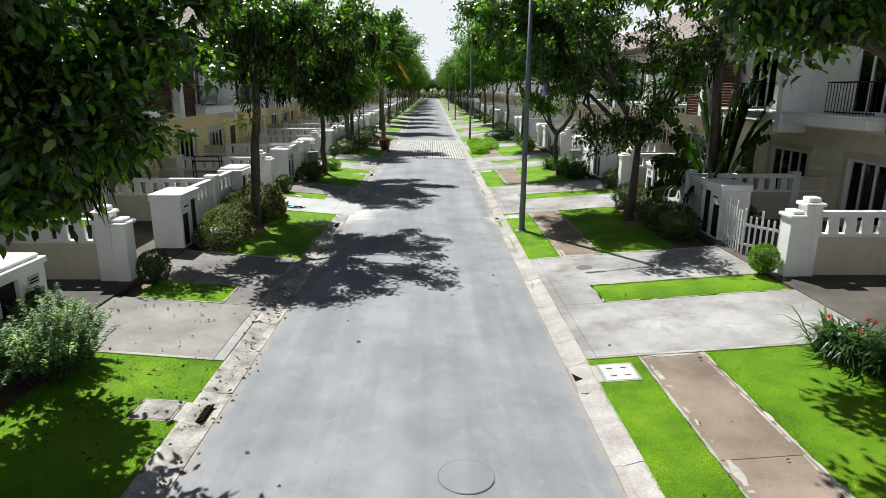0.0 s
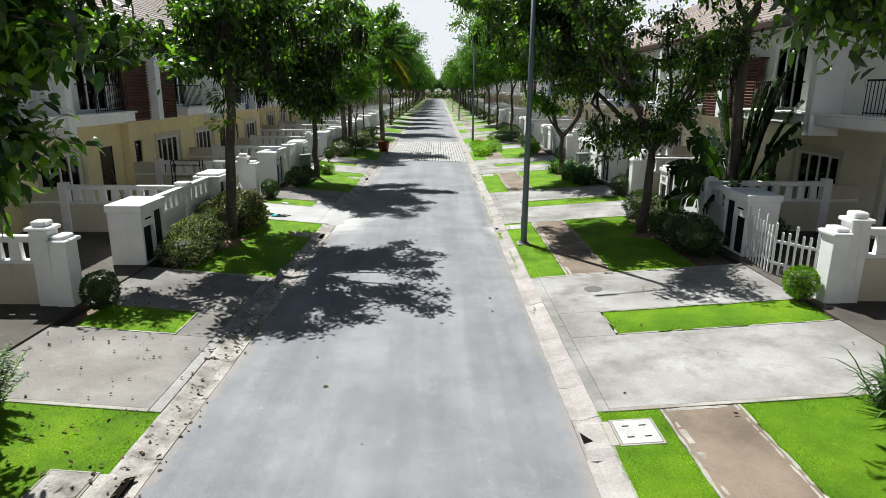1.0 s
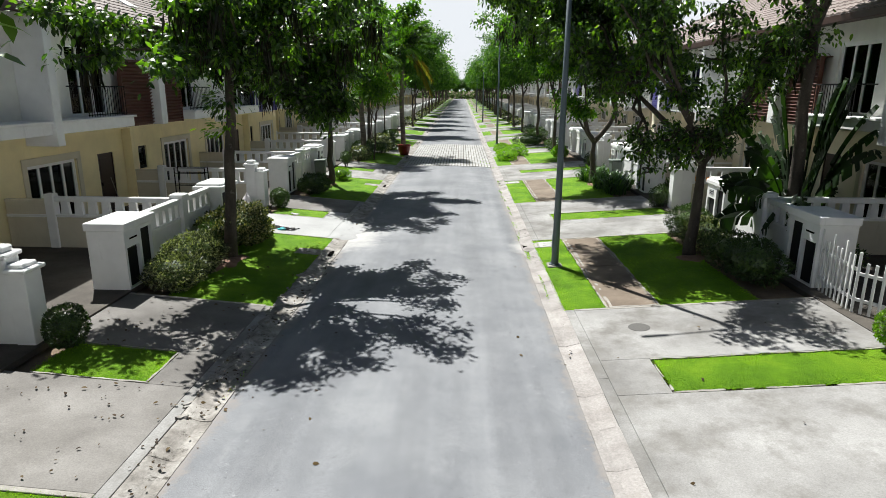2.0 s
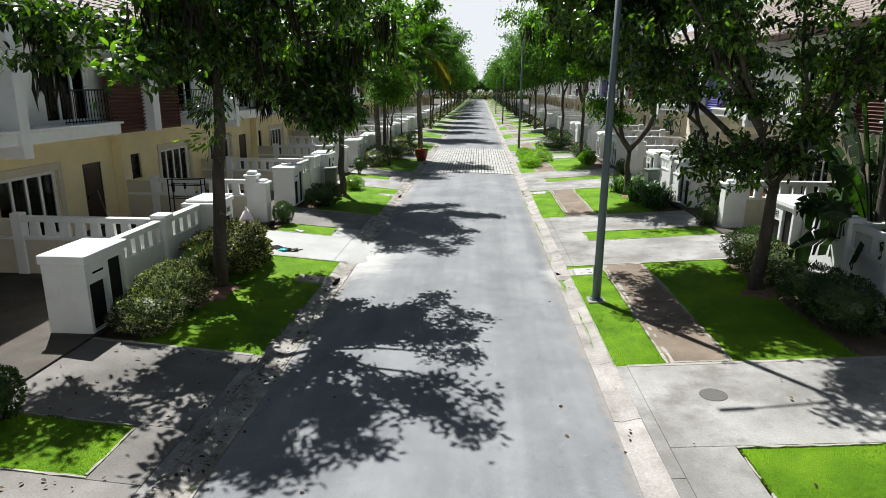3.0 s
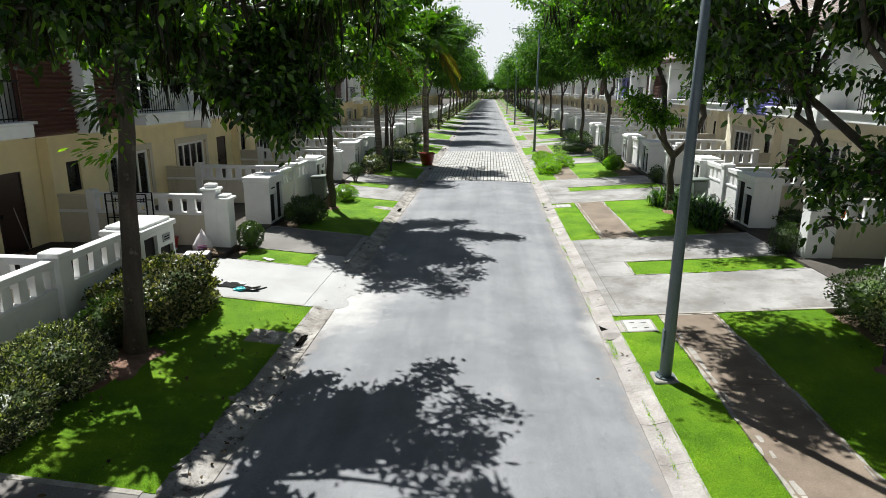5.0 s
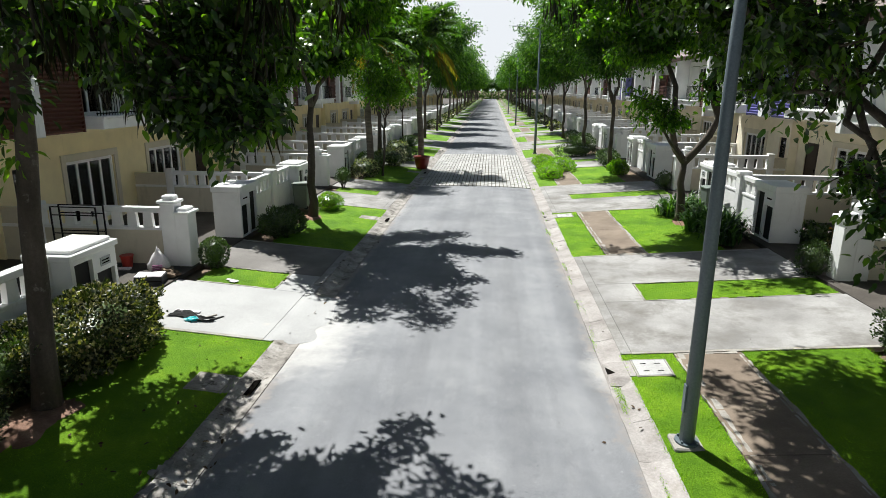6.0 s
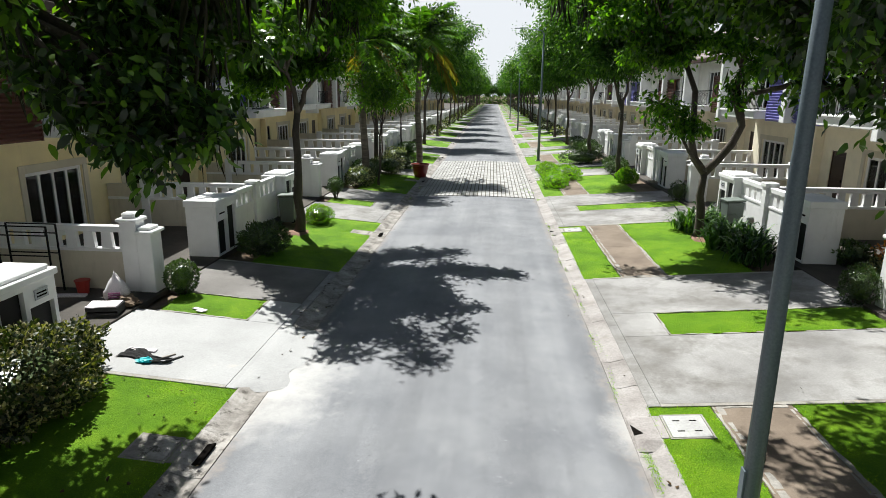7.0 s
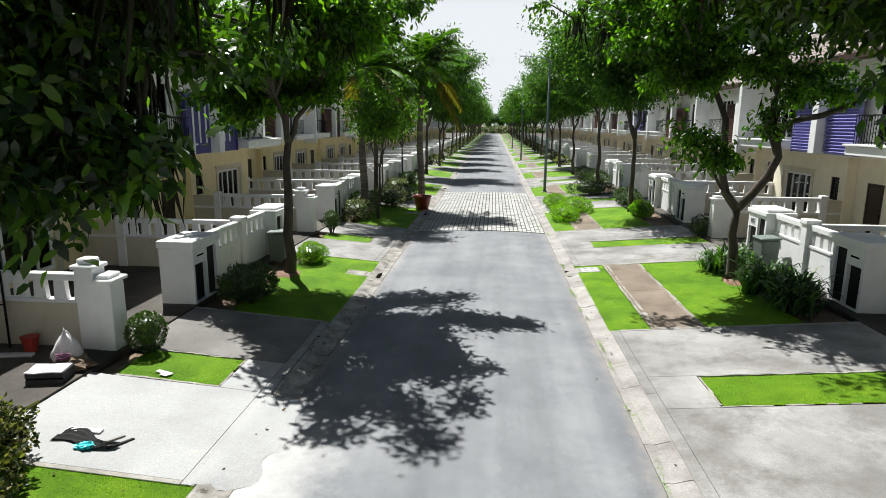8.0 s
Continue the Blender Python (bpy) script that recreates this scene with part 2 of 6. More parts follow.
# indoor darkness as a near-black colour; also black plastic and crate wood
ROOM_SHADE_AND_BLACK = plain("room_shade_and_black", (0.03, 0.03, 0.03), 0.9)
LAMPGREY = plain("lamp_post_paint", (0.11, 0.14, 0.16), 0.45)
LAMPGLASS = plain("lamp_lens", (0.6, 0.6, 0.58), 0.2)
IRON = plain("cast_iron", (0.09, 0.085, 0.08), 0.7)
# near-black paint for the shade inside openings that aren't cut; also plate bars
HOLE_BLACK = plain("hole_shade_and_bar_black", (0.01, 0.009, 0.008), 0.95)
HOLE_BLACK.node_tree.nodes["Principled BSDF"].inputs["Specular IOR Level"].default_value = 0.0
BARK = grainy("bark", (0.04, 0.032, 0.025), (0.075, 0.06, 0.048), (0.13, 0.105, 0.085), 3.0, 22, 0.9, 0.9, 0.02, (0.24, 0.22, 0.19), (0.6, 0.7), 5.0, stretch=(1, 1, 0.3))
PALMBARK = grainy("palm_bark", (0.08, 0.065, 0.05), (0.15, 0.125, 0.1), (0.22, 0.19, 0.15), 2.0, 25, 0.9, 0.9, 0.02, stretch=(0.6, 0.6, 6))
LEAF_TREE = leafy("tree_leaf", (0.009, 0.022, 0.007), (0.027, 0.062, 0.012), (0.11, 0.2, 0.024), 0.32, 0.33, 0.6)
LEAF_MID = leafy("mid_tree_leaf", (0.02, 0.05, 0.008), (0.042, 0.1, 0.012), (0.11, 0.21, 0.018), 0.42)
LEAF_YOUNG = leafy("young_tree_leaf", (0.035, 0.085, 0.012), (0.06, 0.13, 0.015), (0.11, 0.2, 0.025), 0.35)
LEAF_FAR = leafy("far_tree_leaf", (0.018, 0.05, 0.013), (0.037, 0.09, 0.02), (0.085, 0.165, 0.03), 0.34)
POD = leafy("seed_pod", (0.015, 0.016, 0.009), (0.025, 0.024, 0.013), (0.04, 0.034, 0.018), 0.05)
LEAF_HEDGE = leafy("hedge_leaf", (0.012, 0.022, 0.01), (0.03, 0.046, 0.02), (0.48, 0.5, 0.34), 0.12, 0.4, 0.45)
# dark shrub leaves, and the painted shade in the core of all shrubs
LEAF_DARK = leafy("dark_leaf_and_shrub_shade", (0.016, 0.036, 0.012), (0.03, 0.06, 0.018), (0.065, 0.105, 0.032), 0.15, 0.34, 0.5)
LEAF_BRONZE = leafy("bronze_hedge_leaf", (0.012, 0.022, 0.009), (0.03, 0.044, 0.016), (0.32, 0.29, 0.18), 0.12, 0.5)
LEAF_SILVER = leafy("silver_shrub_leaf", (0.04, 0.075, 0.045), (0.1, 0.16, 0.105), (0.26, 0.35, 0.26), 0.2, 0.5)
LEAF_BRIGHT = leafy("bright_shrub_leaf", (0.07, 0.14, 0.015), (0.11, 0.21, 0.02), (0.18, 0.3, 0.03), 0.35, 0.45)
LEAF_STRAP = leafy("strap_leaf", (0.012, 0.036, 0.011), (0.028, 0.07, 0.017), (0.08, 0.16, 0.035), 0.2, 0.42)
LEAF_PALM = leafy("palm_leaflet", (0.025, 0.065, 0.012), (0.045, 0.105, 0.015), (0.085, 0.17, 0.025), 0.3, 0.4)
LEAF_DRY = leafy("dry_leaf", (0.03, 0.017, 0.01), (0.055, 0.033, 0.018), (0.11, 0.075, 0.035), 0.05, 0.8)
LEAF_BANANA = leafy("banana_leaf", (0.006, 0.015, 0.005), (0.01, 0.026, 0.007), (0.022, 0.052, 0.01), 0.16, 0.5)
FLOWER = plain("orange_petal", (0.7, 0.14, 0.04), 0.6)
RUST_LEAF = leafy("rust_leaf", (0.2, 0.05, 0.02), (0.35, 0.1, 0.03), (0.45, 0.2, 0.05), 0.3)
POT_RED = plain("red_glazed_pot", (0.2, 0.02, 0.014), 0.35)
BIN_GREEN = plain("bin_grey_green", (0.14, 0.17, 0.15), 0.6)
CYAN = plain("cyan_plastic", (0.03, 0.5, 0.55), 0.4)
PAPER = plain("pale_sack", (0.62, 0.58, 0.6), 0.8)
MAUVE = plain("mauve_print", (0.25, 0.08, 0.18), 0.8)
RED = plain("red_plastic", (0.35, 0.03, 0.02), 0.5)


# ---- mesh helpers ----
def box(bm, x0, x1, y0, y1, z0, z1, m=None):
    mat = Matrix.Translation(((x0 + x1) / 2, (y0 + y1) / 2, (z0 + z1) / 2)) @ Matrix.Diagonal((abs(x1 - x0), abs(y1 - y0), abs(z1 - z0), 1))
    return bmesh.ops.create_cube(bm, size=1.0, matrix=(m @ mat) if m else mat)["verts"]


def boxed(*spans, bevel=0.0):
    bm = bmesh.new()
    for s in spans:
        box(bm, *s)
    if bevel:
        bmesh.ops.bevel(bm, geom=bm.edges[:], offset=bevel, segments=1, affect="EDGES")
    return bm


def mesh_of(bm, name, material, smooth=False):
    bmesh.ops.recalc_face_normals(bm, faces=bm.faces[:])
    me = bpy.data.meshes.new(name)
    bm.to_mesh(me)
    bm.free()
    me.materials.append(material)
    if smooth:
        me.polygons.foreach_set("use_smooth", [True] * len(me.polygons))
    return me


def part(name, bm, material, parent, label="", smooth=False, at=None):
    """One mesh object under a thing or a part; bm may be a bmesh or a ready mesh to share."""
    me = bm if isinstance(bm, bpy.types.Mesh) else mesh_of(bm, name, material, smooth)
    ob = new(name, me)
    ob.parent = parent
    if at is not None:
        ob.matrix_basis = at
    if label:
        ob["label"] = label
    return ob


def thing(name, m, label, category, group="", kind=""):
    ob = new(name)
    ob.empty_display_size = 0.2
    ob.matrix_basis = m
    return tagged(ob, label, category, group, kind)


def solid(name, bm, material, label, category="", group="", kind="", m=None, smooth=False):
    ob = new(name, mesh_of(bm, name, material, smooth))
    if m is not None:
        ob.matrix_basis = m
    return tagged(ob, label, category, group, kind)


def cyl(bm, r0, r1, z0, z1, seg=12, x=0.0, y=0.0, m=None):
    mat = Matrix.Translation((x, y, (z0 + z1) / 2))
    return bmesh.ops.create_cone(bm, cap_ends=True, segments=seg, radius1=r0, radius2=r1, depth=z1 - z0, matrix=(m @ mat) if m else mat)["verts"]


def tube(bm, pts, radii, seg=7):
    """A tapered tube along a line of points."""
    rings = []
    for i, (p, r) in enumerate(zip(pts, radii)):
        d = (pts[min(i + 1, len(pts) - 1)] - pts[max(i - 1, 0)]).normalized()
        u = d.cross(Vector((0.3, 1, 0.1))).normalized()
        v = d.cross(u)
        rings.append([bm.verts.new(p + (u * math.cos(a) + v * math.sin(a)) * r) for a in (2 * math.pi * j / seg for j in range(seg))])
    for a, b in zip(rings, rings[1:]):
        for j in range(seg):
            bm.faces.new((a[j], a[(j + 1) % seg], b[(j + 1) % seg], b[j]))
    bm.faces.new(rings[-1])
    bm.faces.new(rings[0][::-1])


def leaves_mesh(name, places, ways, ups, length, width, material, fold=0.25, full=False):
    """Many leaves in one mesh: each a blade folded along its rib or, if full, an oval blade that bends. places, ways, ups: arrays of n x 3; length, width: arrays of n."""
    n = len(places)
    d = ways / (np.linalg.norm(ways, axis=1, keepdims=True) + 1e-9)
    s = np.cross(d, ups)
    s /= np.linalg.norm(s, axis=1, keepdims=True) + 1e-9
    up = np.cross(s, d)
    L, W = np.asarray(length)[:, None], np.asarray(width)[:, None]
    if full:
        def at(t, side, drop):
            return places + d * L * t + s * W * side + up * (W * abs(side) * 0.35 - L * drop)
        v = np.stack([places, at(0.28, -0.42, 0.01), at(0.68, -0.4, 0.08), at(1.0, 0.0, 0.2), at(0.68, 0.4, 0.08), at(0.28, 0.42, 0.01)], 1).reshape(-1, 3)
        o = (np.arange(n) * 6)[:, None]
        tri = np.array([[0, 5, 1], [1, 5, 4], [1, 4, 2], [2, 4, 3]]).reshape(1, 12)
    else:
        mid = places + d * L * 0.45
        tip = places + d * L - up * L * 0.18
        v = np.stack([places, mid - s * W * 0.5 + up * W * fold, tip, mid + s * W * 0.5 + up * W * fold], 1).reshape(-1, 3)
        o = (np.arange(n) * 4)[:, None]
        tri = np.array([[0, 2, 1], [0, 3, 2]]).reshape(1, 6)
    faces = (o + tri).reshape(-1, 3)
    me = bpy.data.meshes.new(name)
    me.vertices.add(len(v))
    me.vertices.foreach_set("co", v.astype(np.float32).ravel())
    me.loops.add(faces.size)
    me.loops.foreach_set("vertex_index", faces.astype(np.int32).ravel())
    me.polygons.add(len(faces))
    me.polygons.foreach_set("loop_start", np.arange(len(faces), dtype=np.int32) * 3)
    me.polygons.foreach_set("loop_total", np.full(len(faces), 3, dtype=np.int32))
    me.update(calc_edges=True)
    me.materials.append(material)
    return me


def unit_vectors(rng, n):
    v = rng.normal(size=(n, 3))
    return v / np.linalg.norm(v, axis=1, keepdims=True)


def cells(bm, layers, ys, zs, holes):
    """A wall of one or more layers (x0, x1, open) with openings through the open layers, as one closed mesh. ys and zs: its outer cuts; holes: (y0, y1, z0, z1)."""
    cy = sorted(set(ys) | {v for h in holes for v in h[:2]})
    cz = sorted(set(zs) | {v for h in holes for v in h[2:]})
    for x0, x1, cut in layers:
        for a, b in zip(cy, cy[1:]):
            for c, d in zip(cz, cz[1:]):
                my, mz = (a + b) / 2, (c + d) / 2
                if not (cut and any(h[0] < my < h[1] and h[2] < mz < h[3] for h in holes)):
                    box(bm, x0, x1, a, b, c, d)
    bmesh.ops.remove_doubles(bm, verts=bm.verts[:], dist=0.0005)
    bm.verts.index_update()
    seen = {}
    for f in bm.faces:
        seen.setdefault(frozenset(v.index for v in f.verts), []).append(f)
    bmesh.ops.delete(bm, geom=[f for fs in seen.values() if len(fs) > 1 for f in fs], context="FACES")
    return bm


# ---- plan ----
PERIOD = 13.15                                    # one pair of houses
ROAD_L, ROAD_R, KERB_L, KERB_R = -3.2, 2.38, -3.65, 2.75
FENCE_L, FENCE_R = -7.4, 8.75
YARD_L, YARD_R = 0.28, 0.42
PAIRS = range(-1, 15)
NEAR = 5


SLOPE_L, SLOPE_R, GUTTER = 0.079, 0.0752, -0.08


def zg(x):
    """Height of the ground: the road is cambered, the verge rises from the kerb to the garden walls."""
    if x > KERB_R:
        return -0.03 + (min(x, 8.8) - KERB_R) * SLOPE_R
    if x < KERB_L:
        return -0.05 + (KERB_L - max(x, -7.8)) * SLOPE_L
    return GUTTER * min(1.0, ((x + 0.41) / 2.79) ** 2)


def cambered(bm, y0, y1, lift, thick=0.14, n=14):
    """A band across the road that follows its camber."""
    rows = [[[bm.verts.new((x, y, zg(x) + lift - d)) for x in (ROAD_L + (ROAD_R - ROAD_L) * i / n for i in range(n + 1))] for y in (y0, y1)] for d in (0.0, thick)]
    (a, b), (c, d) = rows
    for i in range(n):
        bm.faces.new((a[i], a[i + 1], b[i + 1], b[i]))
        bm.faces.new((c[i + 1], c[i], d[i], d[i + 1]))
        bm.faces.new((a[i], c[i], c[i + 1], a[i + 1]))
        bm.faces.new((b[i + 1], d[i + 1], d[i], b[i]))
    for i in (0, n):
        bm.faces.new((a[i], b[i], d[i], c[i]))


def sheet(bm, x0, x1, y0, y1, lift, thick=0.1):
    """A slab that lies on the rising verge."""
    v = [bm.verts.new((x, y, zg(x) + dz)) for dz in (lift - thick, lift) for x, y in ((x0, y0), (x1, y0), (x1, y1), (x0, y1))]
    for f in ((3, 2, 1, 0), (4, 5, 6, 7), (0, 1, 5, 4), (1, 2, 6, 5), (2, 3, 7, 6), (3, 0, 4, 7)):
        bm.faces.new([v[i] for i in f])


def slab_piece(name, parent, material, x0, x1, y0, y1, lift=0.0, label="", bev=0.005):
    bm = bmesh.new()
    sheet(bm, x0, x1, y0, y1, lift)
    bmesh.ops.bevel(bm, geom=bm.edges[:], offset=bev, segments=1, affect="EDGES")
    return part(name, bm, material, parent, label)


# ---- ground and road ----
def ground():
    bm = bmesh.new()
    xs = (-900, -60, -7.8, -3.65, -3.2, 2.38, 2.75, 8.8, 60, 900)
    rows = []
    for y in (-300, -20, 60, 300, 1500):
        rows.append([bm.verts.new((x, y, zg(x) - (0.09 if KERB_L >= x or x >= KERB_R else 0.16))) for x in xs])
    for a, b in zip(rows, rows[1:]):
        for i in range(len(xs) - 1):
            bm.faces.new((a[i], a[i + 1], b[i + 1], b[i]))
    solid("ground", bm, EARTH, "bare brown earth under lawns and paving", kind="structure")
    bm = bmesh.new()
    cambered(bm, -40, 42.9, 0.0)
    cambered(bm, 58.4, 330, 0.0)
    road = solid("road", bm, ASPHALT, "worn pale grey asphalt road with faint wheel tracks", kind="structure")
    # the paved table across the road
    bm = bmesh.new()
    cambered(bm, 42.9, 58.4, -0.012)
    table = solid("paved_crossing", bm, JOINT, "band of pale setts laid across the road", kind="structure")
    rng = random.Random(4)
    bm = bmesh.new()
    for j in range(36):
        y = 42.95 + j * 0.43
        for i in range(29):
            x = ROAD_L + 0.03 + i * 0.1915
            dz = zg(x + 0.07) + rng.uniform(-0.004, 0.006)
            box(bm, x, x + 0.148, y, y + 0.385, dz - 0.03, 0.02 + dz)
    tagged(part("setts", bm, COBBLE, table), kind="stuff")
    return road


ground()


def kerbs(side):
    """Kerb stones with a dished gutter, each about a metre long."""
    a, b = (ROAD_L, KERB_L) if side < 0 else (ROAD_R, KERB_R)
    run = solid("kerb", boxed((min(a, b) + 0.02, max(a, b) - 0.02, -40, 330, GUTTER - 0.12, GUTTER - 0.01)), KERB, "weathered concrete kerb with dished gutter beside the road", kind="structure")

    def stone(bm, y0, y1, lift=0.0, shift=0.0):
        s = 1 if side > 0 else -1
        prof = ((0, -0.1), (0, 0.012), (0.14 * s, 0.004), (0.24 * s, 0.035), (0.37 * s, 0.075), (0.42 * s, 0.075), (0.42 * s, -0.1)) if side > 0 else \
               ((0, -0.1), (0, 0.012), (0.17 * s, 0.004), (0.29 * s, 0.04), (0.42 * s, 0.08), (0.47 * s, 0.08), (0.47 * s, -0.1))
        r0 = [bm.verts.new((shift + x, y0, z + (lift if z > 0 else 0))) for x, z in prof]
        r1 = [bm.verts.new((shift + x, y1, z + (lift if z > 0 else 0))) for x, z in prof]
        n = len(prof)
        for i in range(n):
            bm.faces.new((r0[i], r0[(i + 1) % n], r1[(i + 1) % n], r1[i]))
        bm.faces.new(r0)
        bm.faces.new(r1[::-1])
    rng = random.Random(7 + side)
    bm = bmesh.new()
    stone(bm, 0.003, 0.997)
    mat = KERB if side > 0 else KERB_OLD
    me = mesh_of(bm, "kerb_stone", mat)
    for j in range(-4, 62):
        part("kerb_stone", me, mat, run, at=pose(a + rng.uniform(-0.006, 0.006), j, GUTTER + rng.uniform(-0.004, 0.004), 0, rng.uniform(-0.4, 0.4), rng.uniform(-0.25, 0.25)))
    bm = bmesh.new()
    for j in range(62, 330):
        stone(bm, j + 0.006, j + 0.994, rng.uniform(-0.008, 0.008), a)
    tagged(part("far_kerb_stones", bm, KERB, run, at=pose(0, 0, GUTTER)), kind="stuff")


kerbs(-1)
kerbs(1)


def broken_edge():
    """Loose and broken mortar along the back of the old kerb, with soil in the cracks."""
    rng = random.Random(19)
    soil = tagged(new("kerb_crack"), "ragged dark crack with broken mortar along the old kerb", kind="structure")
    bm = bmesh.new()
    for y0, y1 in ((12.2, 16.9), (17.0, 19.6)):
        for x, w in ((-3.69, 0.08), (-3.61, 0.05)):
            edge_line(bm, x, y0, x, y1, w, 0.03 if x < KERB_L else 0.062 + GUTTER, rng)
    tagged(part("soil", bm, JOINT, soil), kind="stuff")
    bm = bmesh.new()
    for i in range(90):
        y = rng.uniform(12.0, 19.6)
        a, b, h = rng.uniform(0.03, 0.12), rng.uniform(0.02, 0.05), rng.uniform(0.01, 0.028)
        for v in box(bm, -b, b, -a, a, -0.02, h, pose(-3.66 + rng.gauss(0, 0.05), y, -0.012, rng.uniform(-8, 8), rng.uniform(-8, 8), rng.uniform(-25, 25))):
            v.co += Vector((rng.uniform(-0.02, 0.02), rng.uniform(-0.03, 0.03), rng.uniform(-0.008, 0.008)))
    tagged(part("rubble", bm, KERB_OLD, soil), kind="stuff")


# ---- verges: drives, lawns, walkway ----
def edge_line(bm, x0, y0, x1, y1, w=0.07, lift=0.035, rng=random.Random(3)):
    """Crumbled cement edging: a strip of uneven width that breaks off here and there."""
    length = math.hypot(x1 - x0, y1 - y0)
    n = max(4, int(length / 0.09))
    across = abs(x1 - x0) > abs(y1 - y0)
    seed = rng.uniform(0, 50)
    prev = None
    for i in range(n + 1):
        t = i / n
        x, y = x0 + (x1 - x0) * t, y0 + (y1 - y0) * t
        u = length * t
        wide = 0.55 + 0.6 * noise.noise((u * 1.3, seed, 0)) + 0.55 * noise.noise((u * 5.0, seed, 3)) + rng.uniform(-0.15, 0.15)
        off = 0.3 * w * noise.noise((u * 2.0, seed, 7))
        if wide < 0.22:
            prev = None
            continue
        a, b = off - w * 0.5 * wide, off + w * 0.5 * wide + rng.uniform(-0.006, 0.006)
        up = lift + rng.uniform(-0.006, 0.004)
        pts = [(x, y + a, lift - 0.05), (x, y + a, up), (x, y + b, up), (x, y + b, lift - 0.05)] if across else [(x + a, y, lift - 0.05), (x + a, y, up), (x + b, y, up), (x + b, y, lift - 0.05)]
        cur = [bm.verts.new((px, py, zg(px) + pz)) for px, py, pz in pts]
        if prev:
            for q in range(3):
                bm.faces.new((prev[q], prev[q + 1], cur[q + 1], cur[q]))
        prev = cur


broken_edge()

LAWNS = []                                        # x0, x1, y0, y1 of every near lawn


def lawn(x0, x1, y0, y1, nx=6):
    """A lawn, slightly uneven, ending in a ragged rim."""
    LAWNS.append((x0, x1, y0, y1))
    bm = bmesh.new()
    ny = max(2, int(abs(y1 - y0) / 0.35))
    nx = max(2, int(abs(x1 - x0) / 0.35))
    grid = []
    for j in range(ny + 1):
        row = []
        for i in range(nx + 1):
            x, y = x0 + (x1 - x0) * i / nx, y0 + (y1 - y0) * j / ny
            rim = i in (0, nx) or j in (0, ny)
            wob = 0.03 * noise.noise((x * 2.1, y * 2.1, 0.3))
            row.append(bm.verts.new((x + (0.03 * noise.noise((y * 3, 1, 0)) if i in (0, nx) else 0), y + (0.03 * noise.noise((x * 3, 5, 0)) if j in (0, ny) else 0),
                                     zg(x) + (0.018 if rim else 0.035 + wob))))
        grid.append(row)
    for a, b in zip(grid, grid[1:]):
        for i in range(nx):
            bm.faces.new((a[i], a[i + 1], b[i + 1], b[i]))
    return solid("lawn", bm, LAWN, "bright green mown lawn on the verge", kind="structure", smooth=True)


def bare_patch(x, y, rx, ry, seed):
    """Trodden bare soil in the lawn round a trunk, with a ragged rim."""
    bm = bmesh.new()
    n = 40
    hub = bm.verts.new((x, y, zg(x) + 0.075))
    rim = []
    for i in range(n):
        a = 2 * math.pi * i / n
        k = 1 + 0.45 * noise.noise((math.cos(a) * 1.7 + seed, math.sin(a) * 1.7, 0.5)) + 0.2 * noise.noise((math.cos(a) * 6, math.sin(a) * 6, seed))
        px, py = x + rx * k * math.cos(a), y + ry * k * math.sin(a)
        rim.append((bm.verts.new((px * 0.5 + x * 0.5, py * 0.5 + y * 0.5, zg(px * 0.5 + x * 0.5) + 0.07)), bm.verts.new((px, py, zg(px) + 0.02))))
    for i in range(n):
        p, q = rim[i], rim[(i + 1) % n]
        bm.faces.new((hub, p[0], q[0]))
        bm.faces.new((p[0], p[1], q[1], q[0]))
    solid("bare_soil", bm, SOIL, "bare reddish soil round the foot of a street tree", kind="structure", smooth=True)


def drain_cover(x, y, w, d, slots=True):
    """A flush concrete lid in a narrow rim, with a cement pad that joins it to the kerb."""
    c = thing("drain_cover", Matrix.Translation((x, y, zg(x) + 0.012)), "square pale concrete drain cover set in the lawn", "drain cover", "drain covers")
    tilt = math.degrees(math.atan(SLOPE_R if x > 0 else -SLOPE_L))
    slope = pose(0, 0, 0, 0, -tilt)
    t = 0.03
    for sp in ((-w / 2, w / 2, -d / 2, -d / 2 + t), (-w / 2, w / 2, d / 2 - t, d / 2), (-w / 2, -w / 2 + t, -d / 2 + t, d / 2 - t), (w / 2 - t, w / 2, -d / 2 + t, d / 2 - t)):
        part("rim", boxed((*sp, -0.03, 0.026), bevel=0.004), EDGING, c, at=slope)
    lid = part("lid", boxed((-w / 2 + t + 0.006, w / 2 - t - 0.006, -d / 2 + t + 0.006, d / 2 - t - 0.006, -0.02, 0.03), bevel=0.005), COVER if slots else KERB_OLD, c, at=slope)
    if slots:
        # black inlays give the shade of slots, nothing is cut
        for sx in (-0.12, 0.12):
            for sy in (-0.14, 0.14):
                part("slot", boxed((sx - 0.05, sx + 0.05, sy - 0.013, sy + 0.013, 0.015, 0.0325)), HOLE_BLACK, lid)
    kx = (KERB_R + 0.02 if x > 0 else KERB_L - 0.02) - x
    e = (-w / 2 - 0.004) if x > 0 else (w / 2 + 0.004)
    part("pad", boxed((min(kx, e), max(kx, e), -d / 2 + 0.03, d / 2 - 0.02, -0.03, 0.02), bevel=0.006), KERB, c, "cement pad between cover and kerb", at=slope)
    return c


